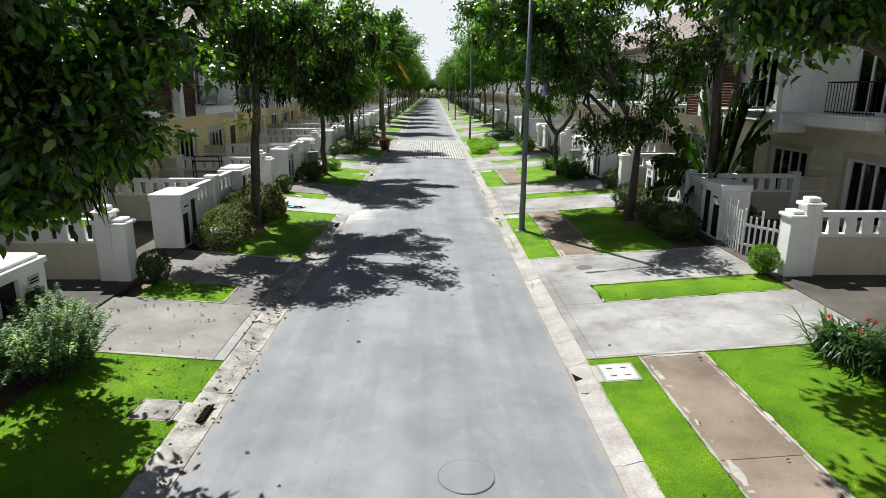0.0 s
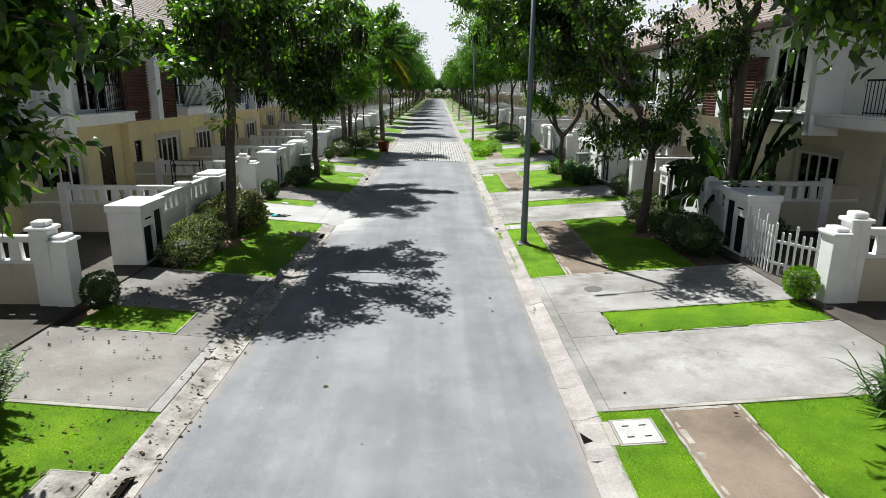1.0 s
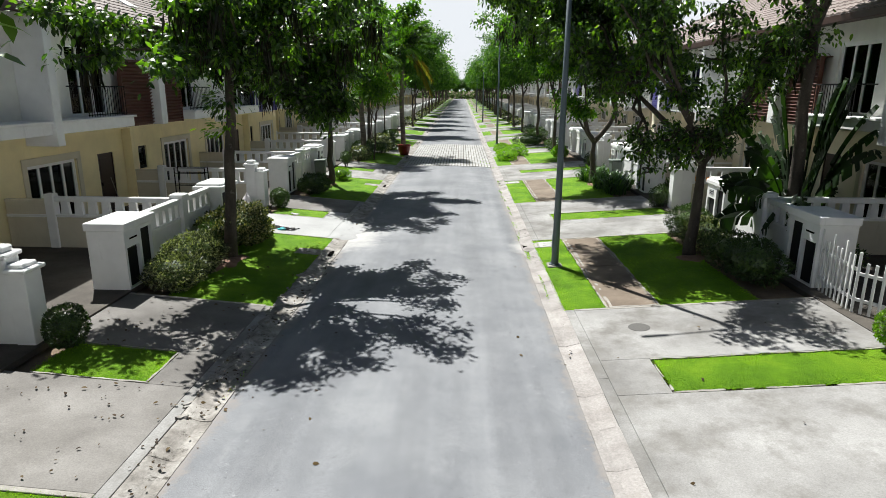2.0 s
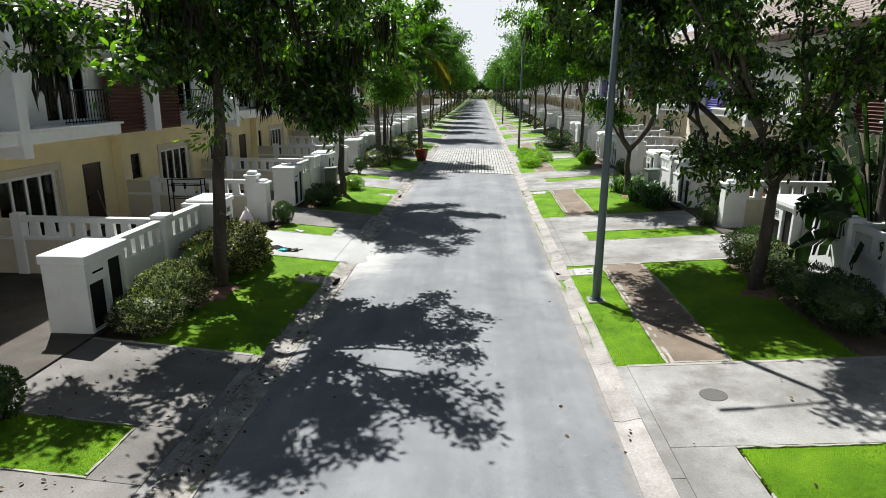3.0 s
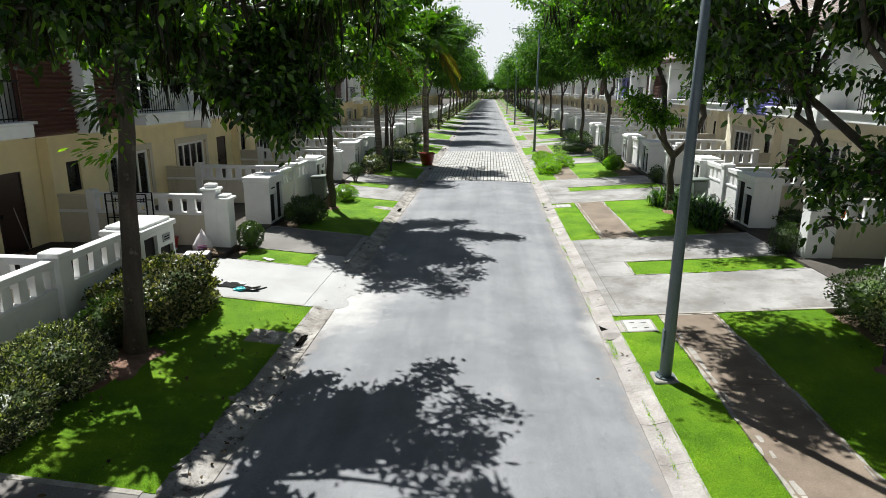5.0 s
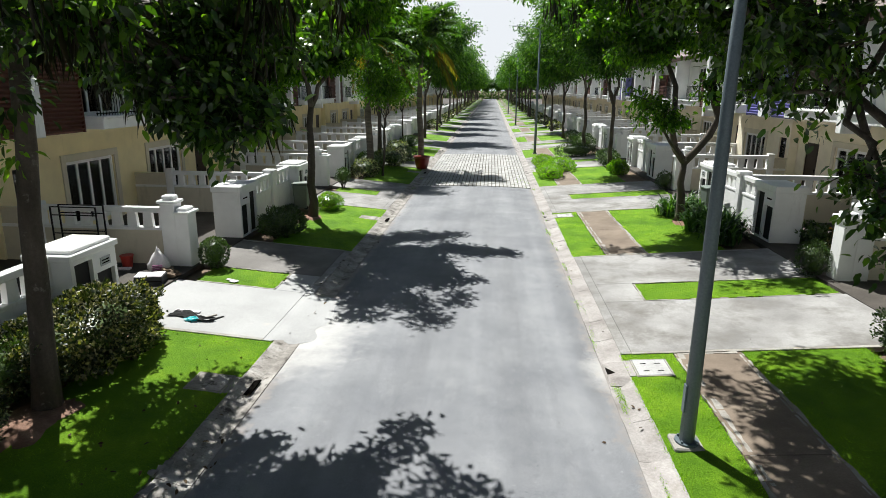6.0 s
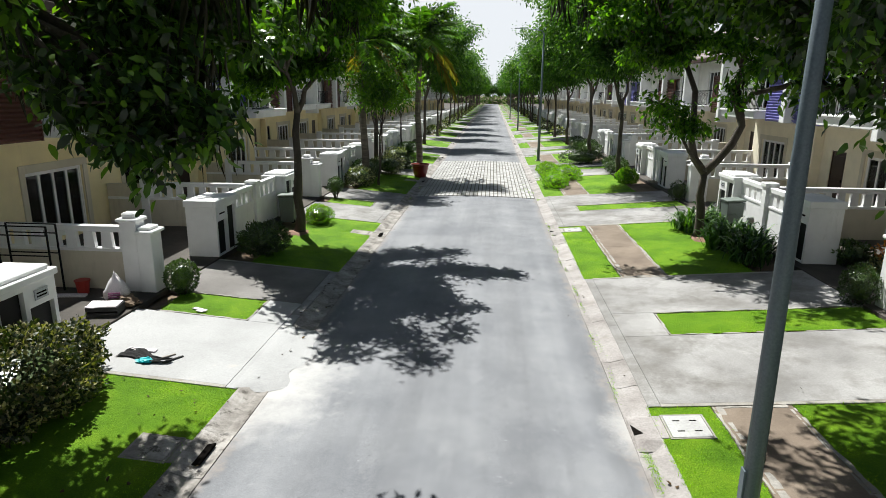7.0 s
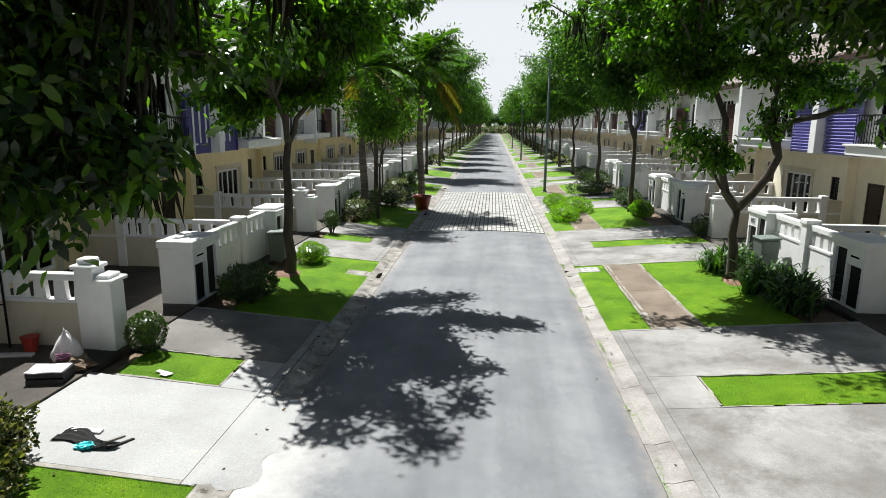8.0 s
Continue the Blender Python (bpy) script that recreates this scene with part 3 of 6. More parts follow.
def gully(x, y, side):
    g = thing("gully_inlet", Matrix.Translation((x, y, GUTTER)), "gully inlet in the concrete kerb, the shade in its opening painted black", "gully", "gully inlets")
    bm = bmesh.new()
    if side > 0:
        # a hooded block; the wedge-shaped opening towards the road is a black piece painted as shade
        prof = ((-0.17, 0.0), (-0.15, 0.04), (-0.02, 0.085), (0.19, 0.09), (0.19, 0.0))
        rings = [[bm.verts.new((px, yy, pz * f)) for px, pz in prof] for yy, f in ((-0.5, 0.35), (-0.3, 1.0), (0.3, 1.0), (0.42, 0.6))]
        for r0, r1 in zip(rings, rings[1:]):
            for q in range(5):
                bm.faces.new((r0[q], r0[(q + 1) % 5], r1[(q + 1) % 5], r1[q]))
        bm.faces.new(rings[0])
        bm.faces.new(rings[-1][::-1])
        part("hood", bm, KERB, g)
        bm = bmesh.new()
        lo = [bm.verts.new(p) for p in ((-0.15, -0.13, 0.01), (-0.02, -0.13, 0.03), (-0.15, 0.15, 0.01))]
        hi = [bm.verts.new(p) for p in ((-0.14, -0.13, 0.049), (-0.02, -0.13, 0.09), (-0.14, 0.15, 0.049))]
        bm.faces.new(lo)
        bm.faces.new(hi)
        for q in range(3):
            bm.faces.new((lo[q], lo[(q + 1) % 3], hi[(q + 1) % 3], hi[q]))
        part("mouth_shade", bm, HOLE_BLACK, g)
    else:
        # a flat black block in place of the shaded opening
        part("mouth_shade", boxed((-0.09, 0.09, -0.24, 0.24, -0.03, 0.0)), HOLE_BLACK, g, at=pose(0, 0, 0.04, 0, -14, 0))
    return g


def verge(side, k):
    y0 = 10.1 + PERIOD * k
    s = 1 if side > 0 else -1
    kb = KERB_R if side > 0 else KERB_L
    fx = (8.15 if side > 0 else 6.95) * s
    sx = (3.87 if side > 0 else 4.62) * s
    sx2 = (8.05 if side > 0 else 6.55) * s
    new_one = side < 0 and k == 1
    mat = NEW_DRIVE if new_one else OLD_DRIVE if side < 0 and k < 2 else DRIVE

    def span(xa, xb):
        return (min(xa, xb), max(xa, xb))
    d = tagged(new("driveway"), "smooth pale new cement driveway, dusty" if new_one else "weathered grey concrete driveway with a grass strip", kind="structure")
    g = 0.003
    # apron along the kerb, the two bays, the band that joins them
    ap = kb + s * 0.24
    for a, b in ((0.02, 3.4), (3.4, 6.72)):
        slab_piece("apron", d, NEW_DRIVE if new_one and a < 1 else DRIVE, *span(kb + s * 0.05, ap - s * g), y0 + a + g, y0 + b - g, 0.03)
    for a, b, inner in ((0.1, 2.8, fx), (2.8, 4.1, sx), (4.1, 6.66, fx)):
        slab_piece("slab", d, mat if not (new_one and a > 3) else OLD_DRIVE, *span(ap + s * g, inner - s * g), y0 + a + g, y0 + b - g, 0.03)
    for a in (0.05, 6.7):
        slab_piece("edge_strip", d, EDGING, *span(ap, fx), y0 + a - 0.045, y0 + a + 0.045, 0.036)
    if new_one:                                    # the new cement runs out over kerb and gutter
        bm = bmesh.new()
        prof = ((kb - 0.14, zg(kb - 0.14) + 0.034), (kb + 0.02, GUTTER + 0.088), (kb + 0.2, GUTTER + 0.05), (kb + 0.5, GUTTER + 0.022), (kb + 0.72, GUTTER + 0.012))
        n = 22
        rows = []
        for q in range(n + 1):
            y = y0 + 0.04 + 2.76 * q / n
            wide = 1 + 0.3 * noise.noise((y * 1.6, 3.0, 0.0)) - 0.55 * (2 * q / n - 1) ** 6
            rows.append([bm.verts.new((kb - 0.14 + (x - kb + 0.14) * (wide if x > kb + 0.1 else 1.0), y, z - (0.01 if q in (0, n) else 0.0))) for x, z in prof])
        for a, b in zip(rows, rows[1:]):
            for q in range(len(prof) - 1):
                bm.faces.new((a[q], a[q + 1], b[q + 1], b[q]))
        part("ramp", bm, NEW_DRIVE, d, "dusty cement ramp poured over the kerb", smooth=True)
    lawn(*span(sx + 0.05 * s, sx2), y0 + 2.87, y0 + 4.03)
    bm = bmesh.new()
    edge_line(bm, min(sx, sx2), y0 + 2.83, max(sx, sx2), y0 + 2.83)
    edge_line(bm, min(sx, sx2), y0 + 4.07, max(sx, sx2), y0 + 4.07)
    edge_line(bm, sx + 0.02 * s, y0 + 2.88, sx + 0.02 * s, y0 + 4.02)
    tagged(part("edging", bm, EDGING, d, "white cement edging"), kind="stuff")
    # planted stretch
    ya, yb = y0 + 6.76, y0 + PERIOD - 0.02
    if side > 0:
        lawn(kb + 0.03, 3.7, ya - 0.02, yb + 0.02)
        lawn(4.9, 7.0, ya - 0.02, yb + 0.02)
        w = tagged(new("walkway"), "brown stained concrete walkway with crumbling white edges", kind="structure")
        n = 2
        for j in range(n):
            a, b = ya + (yb - ya) * j / n, ya + (yb - ya) * (j + 1) / n
            slab_piece("slab", w, WALKWAY, 3.72, 4.88, a + 0.004, b - 0.004, 0.03)
        bm = bmesh.new()
        for xe in (3.73, 4.87):
            edge_line(bm, xe, ya, xe, yb, 0.075)
            edge_line(bm, xe + (0.1 if xe < 4 else -0.06), ya, xe + (0.1 if xe < 4 else -0.06), yb, 0.11 if xe < 4 else 0.05, 0.033)
            edge_line(bm, 3.8, ya + 0.03, 4.8, ya + 0.03, 0.08)
            edge_line(bm, 3.8, yb - 0.03, 4.8, yb - 0.03, 0.08)
        tagged(part("edging", bm, EDGING, w, "white cement edging"), kind="stuff")
        drain_cover(3.2, yb - 0.55, 0.62, 0.66)
        gully(2.56, yb - 0.62, 1)
    else:
        lawn(-6.1, kb - 0.03, ya - 0.02, yb + 0.02)
        drain_cover(-4.1, yb - 1.75, 0.62, 0.6, False)
        gully(-3.43, yb - 1.75, -1)


for k in range(-1, 6):
    for side in (-1, 1):
        verge(side, k)


def far_verges():
    """Drives, lawns and walkways further along, one sheet for each kind."""
    made = {"slab": (bmesh.new(), DRIVE), "lawn": (bmesh.new(), LAWN), "walkway": (bmesh.new(), WALKWAY)}
    for k in range(6, 22):
        y0 = 10.1 + PERIOD * k
        for s in (-1, 1):
            kb, fx, sx, sx2 = (KERB_R, 8.15, 3.87, 8.05) if s > 0 else (KERB_L, -6.95, -4.62, -6.55)
            for xa, xb, a, b, n in ((kb, fx, 0, 2.8, "slab"), (kb, sx, 2.8, 4.1, "slab"), (sx, fx, 2.8, 4.1, "lawn"), (kb, fx, 4.1, 6.72, "slab")) + \
                    (((kb, 3.73, 6.72, 13.15, "lawn"), (3.73, 4.87, 6.72, 13.15, "walkway"), (4.87, 7.0, 6.72, 13.15, "lawn")) if s > 0 else ((kb, -6.1, 6.72, 13.15, "lawn"),)):
                sheet(made[n][0], min(xa, xb), max(xa, xb), y0 + a, y0 + b, 0.03)
    for n, (bm, mat) in made.items():
        solid("far_" + n, bm, mat, {"slab": "grey concrete driveways further along the street", "lawn": "green lawns further along the street", "walkway": "brown concrete walkway further along"}[n], kind="structure")


far_verges()
bare_patch(-5.85, 19.75, 0.42, 0.85, 1.0)
bare_patch(6.8, 20.35, 0.38, 0.42, 4.0)
bare_patch(-5.95, 33.7, 0.35, 0.5, 7.0)
bare_patch(6.85, 33.8, 0.35, 0.45, 9.0)

for side, x0, x1, z in ((-1, -30, -6.95, YARD_L), (1, 8.15, 30, YARD_R)):
    solid("yard_paving", boxed((x0, x1, -40, 300, z - 0.12, z)), YARD, "dark grey paved front yards behind the garden walls", kind="structure")


# ---- garden walls ----
def baluster_run(parent, length, axis, z0=0.98, z1=1.36, pitch=0.39, t=0.11):
    """Flat tapered balusters between two rails; the run goes along the axis from the origin."""
    n = max(1, round(length / pitch))
    p = length / n
    bm = bmesh.new()
    w = p - 0.15
    v = box(bm, -w / 2, w / 2, -t / 2, t / 2, z0, z1) if axis == "x" else box(bm, -t / 2, t / 2, -w / 2, w / 2, z0, z1)
    for q in v:                                    # waisted a little towards the top
        if q.co.z > (z0 + z1) / 2:
            if axis == "x":
                q.co.x *= 0.82
            else:
                q.co.y *= 0.82
    me = mesh_of(bm, "baluster", WHITE)
    for i in range(n + 1):
        c = i * p
        part("baluster", me, WHITE, parent, at=pose(c, 0, 0) if axis == "x" else pose(0, c, 0))


def low_wall(length, axis, name, label, m, height=1.5, solid_part=0.0, base=None):
    """Rendered low wall, balusters and a top rail; optionally a closed stretch at its far end."""
    w = thing(name, m, label, "garden wall", "garden walls")

    def bar(a, b, z0, z1, t):
        return boxed((a, b, -t / 2, t / 2, z0, z1) if axis == "x" else (-t / 2, t / 2, a, b, z0, z1), bevel=0.012)
    run = length - solid_part
    part("base_wall", bar(0, length, -0.12, 0.9, 0.14), base or BEIGE, w, "" if base else "beige rendered base")
    part("bottom_rail", bar(0, length, 0.9, 0.98, 0.18), WHITE, w)
    part("top_rail", bar(0, run, 1.36, height, 0.19), WHITE, w)
    baluster_run(w, run, axis)
    if solid_part:
        part("closed_panel", bar(run + 0.09, length, 0.98, 1.34, 0.12), BEIGE, w)
        part("coping", bar(run + 0.09, length, 1.34, 1.42, 0.18), BEIGE, w)
        c = run
        part("post", boxed((c - 0.13, c + 0.13, -0.13, 0.13, -0.12, 1.58) if axis == "x" else (-0.13, 0.13, c - 0.13, c + 0.13, -0.12, 1.58), bevel=0.015), WHITE, w)
    return w


def post(m):
    p = thing("gate_post", m, "square white rendered garden wall post with a flat cap", "post", "garden wall posts")
    part("shaft", boxed((-0.16, 0.16, -0.16, 0.16, -0.12, 1.5), bevel=0.015), WHITE, p)
    part("cap", boxed((-0.2, 0.2, -0.2, 0.2, 1.5, 1.62), bevel=0.02), WHITE, p)
    return p


def pillar(m):
    """Stepped double pillar at a pair's boundary: the taller rear shaft and a lower front one."""
    p = thing("stepped_pillar", m, "white stepped gate pillar with layered caps", "pillar", "stepped pillars")
    part("rear_shaft", boxed((-0.02, 0.36, -0.19, 0.19, -0.12, 1.62), bevel=0.015), WHITE, p)
    part("rear_cap", boxed((-0.07, 0.41, -0.24, 0.24, 1.62, 1.7), bevel=0.02), WHITE, p)
    part("finial", boxed((0.02, 0.32, -0.15, 0.15, 1.7, 1.82), bevel=0.03), WHITE, p)
    part("front_shaft", boxed((-0.36, -0.02, -0.22, 0.22, -0.14, 1.36), bevel=0.015), WHITE, p)
    part("front_cap", boxed((-0.42, -0.025, -0.29, 0.29, 1.36, 1.44), bevel=0.02), WHITE, p)
    part("front_finial", boxed((-0.33, -0.06, -0.2, 0.2, 1.44, 1.52), bevel=0.02), WHITE, p)
    return p


def meter_box(m, flip=1, stepped=True):
    """Rendered gate box with a thick flat roof, a black door and a lower niche; the stepped kind has a plate over the niche, the plain kind a letter slot."""
    b = thing("gate_box", m, "white rendered gate box with flat roof and black doors", "gate box", "gate boxes")
    f = flip

    # local x<0 is the street; the door and niche are real recesses
    def seg(y0, y1, z0, z1, x0=-0.42, x1=0.42):
        return (x0, x1, min(y0 * f, y1 * f), max(y0 * f, y1 * f), z0, z1)
    holes = [(*sorted((-0.58 * f, -0.04 * f)), 0.02, 0.98), (*sorted((0.06 * f, 0.56 * f)), 0.02, 1.3)]
    part("body", cells(bmesh.new(), ((-0.42, -0.28, True), (-0.28, 0.42, False)), (-0.66, 0.66), (-0.12, 1.4), holes), WHITE, b)
    part("door", boxed(seg(0.07, 0.55, 0.03, 1.29, -0.35, -0.282), bevel=0.008), BLACKMETAL, b, "black metal door")
    part("niche_door", boxed(seg(-0.57, -0.05, 0.03, 0.97, -0.35, -0.282), bevel=0.008), BLACKMETAL, b, "black metal niche door")
    part("roof_slab", boxed((-0.47, 0.45, -0.71, 0.71, 1.4, 1.58 if not stepped else 1.52), bevel=0.015), WHITE, b)
    if stepped:
        part("roof_step", boxed((-0.4, 0.38, -0.6, 0.6, 1.52, 1.6), bevel=0.02), WHITE, b)
        pl = part("plate", boxed(seg(-0.46, -0.16, 1.08, 1.25, -0.435, -0.42)), plate_mat, b, "small grey plate")
        for i in range(2):
            part("bar", boxed(seg(-0.42, -0.2, 1.12 + i * 0.055, 1.145 + i * 0.055, -0.439, -0.4352)), HOLE_BLACK, pl)
    else:
        # black strip painted as the shade of the slot
        part("letter_slot", boxed(seg(-0.45, -0.12, 1.16, 1.2, -0.425, -0.41)), HOLE_BLACK, b, "letter slot, its shade a painted dark strip")
    return b


plate_mat = plain("plate_grey", (0.4, 0.42, 0.44), 0.4)


def fences(side):
    rot = 180 if side < 0 else 0
    fx, yz, tall = (FENCE_L, YARD_L, 0.97) if side < 0 else (FENCE_R, YARD_R, 1.04)
    c0 = 20.6
    gap, gap2, back = (0.5, 0.05, 0.0) if side < 0 else (0.6, 0.5, 0.1)
    zs = Matrix.Diagonal((1, 1, tall, 1))

    def put(ob, m):
        ob.matrix_basis = m @ zs
        return ob
    P = pose(fx, c0, yz, 0, 0, rot)
    master = [
        put(post(pose(0, 0, 0)), P),
        put(low_wall(2.2 - gap2, "y", "front_wall", "white balustrade on a rendered wall along the verge", pose(0, 0, 0), base=WHITE), P @ pose(0, 0.18, 0)),
        put(low_wall(2.2 - gap, "y", "front_wall", "white balustrade on a rendered wall along the verge", pose(0, 0, 0), base=WHITE), P @ pose(0, -2.38 + gap, 0)),
        put(meter_box(pose(0, 0, 0), -1, side > 0), P @ pose(back, 3.1 - gap2, 0)),
        put(meter_box(pose(0, 0, 0), 1, side < 0), P @ pose(back, -3.1 + gap, 0)),
        put(low_wall(4.78, "x", "dividing_wall", "white balustrade dividing two front yards", pose(0, 0, 0), solid_part=1.3), P @ pose(0.16, 0, 0)),
        put(pillar(pose(0, 0, 0)), P @ pose(0, 6.575, 0)),
        put(low_wall(4.58, "x", "dividing_wall", "white balustrade dividing two front yards", pose(0, 0, 0), solid_part=1.3), P @ pose(0.36, 6.575, 0)),
    ]
    for k in PAIRS:
        if k == 0:
            continue
        if k > 8:
            use = (0, 1, 2, 3, 4, 6)
        else:
            use = range(8)
        for i in use:
            if side > 0 and k == -1 and i == 3:
                continue
            ob = master[i]
            far = 1.44 if (i == 5 and k > 1) or (i == 7 and k > (1 if side > 0 else 2)) else 1.0
            copy_thing(ob, Matrix.Translation((0, PERIOD * k, 0)) @ ob.matrix_basis @ Matrix.Diagonal((far, 1, 1 / tall, 1)))


fences(-1)
fences(1)


# ---- houses ----
def glazed(parent, name, x, y0, y1, z0, z1, leaves, material, detail):
    """A glazed opening: outer frame, leaves with stiles, panes."""
    f = part(name, boxed((x, x + 0.08, y0, y0 + 0.06, z0, z1), (x, x + 0.08, y1 - 0.06, y1, z0, z1), (x, x + 0.08, y0 + 0.06, y1 - 0.06, z1 - 0.06, z1), (x, x + 0.08, y0 + 0.06, y1 - 0.06, z0, z0 + 0.05)), material, parent)
    w = (y1 - y0 - 0.12) / leaves
    bm = bmesh.new()
    box(bm, x + 0.035, x + 0.045, 0.03, w - 0.03, z0 + 0.08, z1 - 0.09)
    pane = mesh_of(bm, "pane", GLASS)
    bm = boxed((x + 0.015, x + 0.065, 0.0, 0.045, z0 + 0.05, z1 - 0.06), (x + 0.015, x + 0.065, w - 0.045, w, z0 + 0.05, z1 - 0.06), (x + 0.015, x + 0.065, 0.045, w - 0.045, z1 - 0.11, z1 - 0.06),
               (x + 0.015, x + 0.065, 0.045, w - 0.045, z0 + 0.05, z0 + 0.12))
    sash = mesh_of(bm, "sash", material)
    for i in range(leaves):
        at = pose(0, y0 + 0.06 + i * w, 0)
        part("sash", sash, material, f, at=at)
        p = part("pane", pane, GLASS, f, at=at)
        p.visible_shadow = False
    return f


def roof_mesh():
    """Tiled slope: overlapping rows of shallow barrel tiles, both sides of a ridge."""
    bm = bmesh.new()
    rows, cols, W = 20, 44, PERIOD
    for sgn in (0, 1):
        for r in range(rows):
            a, b = r / rows, (r + 1) / rows
            line0, line1 = [], []
            for c in range(cols * 2 + 1):
                y = -W / 2 + W * c / (cols * 2)
                h = 0.035 if c % 2 else 0.0
                for t, line, lift in ((a, line0, 0.035), (b, line1, 0.0)):
                    d = -1.95 + 6.4 * t
                    z = 6.42 + 3.3 * t + lift + h
                    x = d if sgn == 0 else 8.9 - d
                    line.append(bm.verts.new((x, y, z)))
            low = [bm.verts.new((v.co.x, v.co.y, v.co.z - 0.035)) for v in line0]
            for c in range(cols * 2):
                bm.faces.new((line0[c], line0[c + 1], line1[c + 1], line1[c]))
                bm.faces.new((low[c], low[c + 1], line0[c + 1], line0[c]))
    bmesh.ops.remove_doubles(bm, verts=bm.verts[:], dist=0.004)
    return mesh_of(bm, "roof_tiles", ROOFTILE)


ROOF = roof_mesh()


def house(m, louvre, colour_word, slits, detail, door_side, cream):
    """A pair of mirrored town houses. Local x<0 faces the street; x=0 is the ground-floor wall; y=0 the fin between the two."""
    H = thing("town_house", m, "two-storey cream town house pair with " + colour_word + " louvred panels", "house", "town houses")
    W = PERIOD / 2
    lo_holes, up_holes = [], []
    for s in (-1, 1):
        lo_holes += [(*sorted((s * 3.07, s * 5.5)), 0.12, 2.12), (*sorted((s * 0.83, s * 1.83)), 0.0, 2.12) if s == door_side else (*sorted((s * 0.98, s * 1.62)), 1.25, 2.15)]
        up_holes += [(*sorted((s * 2.48, s * 4.48)), 3.47, 5.7)]
    bm = bmesh.new()
    cells(bm, ((0.0, 0.2, True),), (-W, W), (-0.12, 3.2), lo_holes)
    part("ground_floor_wall", bm, cream, H, "cream rendered wall")
    bm = bmesh.new()
    cells(bm, ((-1.0, -0.8, True),), (-W, W), (3.2, 6.5), up_holes)
    part("upper_wall", bm, WALL_WHITE, H, "white rendered wall")
    part("soffit", boxed((-1.0, 0.2, -W, W, 3.02, 3.2)), cream, H)
    # floor coloured near-black to give the dimness indoors
    part("upper_floor", boxed((-0.8, 8.7, -W, W, 3.2, 3.4)), ROOM_SHADE_AND_BLACK, H)
    part("outer_walls", boxed((0.2, 8.9, -W, -W + 0.2, -0.12, 3.2), (0.2, 8.9, W - 0.2, W, -0.12, 3.2), (-0.8, 8.9, -W, -W + 0.2, 3.2, 6.5), (-0.8, 8.9, W - 0.2, W, 3.2, 6.5),
                              (8.7, 8.9, -W + 0.2, W - 0.2, -0.12, 6.5), (0.2, 8.7, -0.1, 0.1, -0.12, 3.0), (-0.8, 8.7, -0.1, 0.1, 3.4, 6.4)), WALL_WHITE, H)
    part("ceiling_slab", boxed((-1.0, 8.9, -W, W, 6.5, 6.6)), WALL_WHITE, H)
    # near-black partitions behind the glass, painted as the shade of the rooms
    part("room_shade_walls", boxed((3.0, 3.1, -W + 0.2, -0.1, -0.1, 3.0), (3.0, 3.1, 0.1, W - 0.2, -0.1, 3.0), (3.0, 3.1, -W + 0.2, -0.1, 3.4, 6.4), (3.0, 3.1, 0.1, W - 0.2, 3.4, 6.4)), ROOM_SHADE_AND_BLACK, H)
    rf = part("roof", ROOF, ROOFTILE, H, "brown-grey barrel-tiled roof")
    for s in (-1, 1):
        bm = bmesh.new()
        pts = [(-1.0, 6.6), (8.9, 6.6), (8.9, 6.9), (4.45, 9.6), (-1.0, 6.85)]
        a = [bm.verts.new((x, s * (W - 0.02), z)) for x, z in pts]
        b = [bm.verts.new((x, s * (W - 0.18), z)) for x, z in pts]
        for q in range(5):
            bm.faces.new((a[q], a[(q + 1) % 5], b[(q + 1) % 5], b[q]))
        bm.faces.new(a)
        bm.faces.new(b[::-1])
        part("gable", bm, WALL_WHITE, rf)
    part("fascia", boxed((-1.98, -1.86, -W, W, 6.2, 6.42), bevel=0.015), FASCIA, H, "dark brown fascia and gutter")
    part("eaves_soffit", boxed((-1.86, -1.0, -W, W, 6.3, 6.36)), FASCIA, H)
    if detail:
        sk = part("skylight", boxed((0.0, 0.08, -1.9, -1.1, 0.0, 0.8)), WALL_WHITE, rf)
        sk.matrix_basis = pose(-0.2, 0, 7.42, 0, 62, 0)
    part("pier", boxed((-0.36, -0.003, -0.13, 0.13, -0.1, 3.02), bevel=0.012), cream, H, "cream rendered pier between the two units")
    part("fin", boxed((-1.7, -1.005, -0.22, 0.22, 3.1, 6.3), bevel=0.015), WHITE, H, "white fin between the louvres")
    part("fin", boxed((-1.92, -1.005, W - 0.16, W + 0.16, 2.85, 6.3), bevel=0.015), WHITE, H, "white party-wall fin")
    for s in (-1, 1):
        def yy(a, b):
            return tuple(sorted((s * a, s * b)))
        ld = part("ledge", boxed((-1.8, -1.0, *yy(2.42, W - 0.003), 3.16, 3.46), bevel=0.02), WHITE, H, "white projecting balcony ledge")
        part("lip", boxed((-1.88, -0.99, *yy(2.37, W - 0.003), 3.462, 3.53), bevel=0.015), WHITE, ld)
        part("window_surround", boxed((-0.05, -0.003, *yy(2.87, 3.07), 0.0, 2.12), (-0.05, -0.003, *yy(5.5, 5.7), 0.0, 2.12), (-0.05, -0.003, *yy(2.87, 5.7), 2.12, 2.34), bevel=0.008), TRIM_CREAM, H, "grey-cream moulded surround")
        glazed(H, "window", 0.06, *yy(3.07, 5.5), 0.12, 2.12, 4 if detail else 2, WHITE, detail)
        if s != door_side:
            glazed(H, "small_window", 0.06, *yy(0.98, 1.62), 1.25, 2.15, 1, BLACKMETAL, detail)
        dr = s == door_side and part("door", boxed((0.05, 0.1, *yy(0.87, 1.79), 0.0, 2.08), bevel=0.006), DOORWOOD, H, "dark brown wooden door")
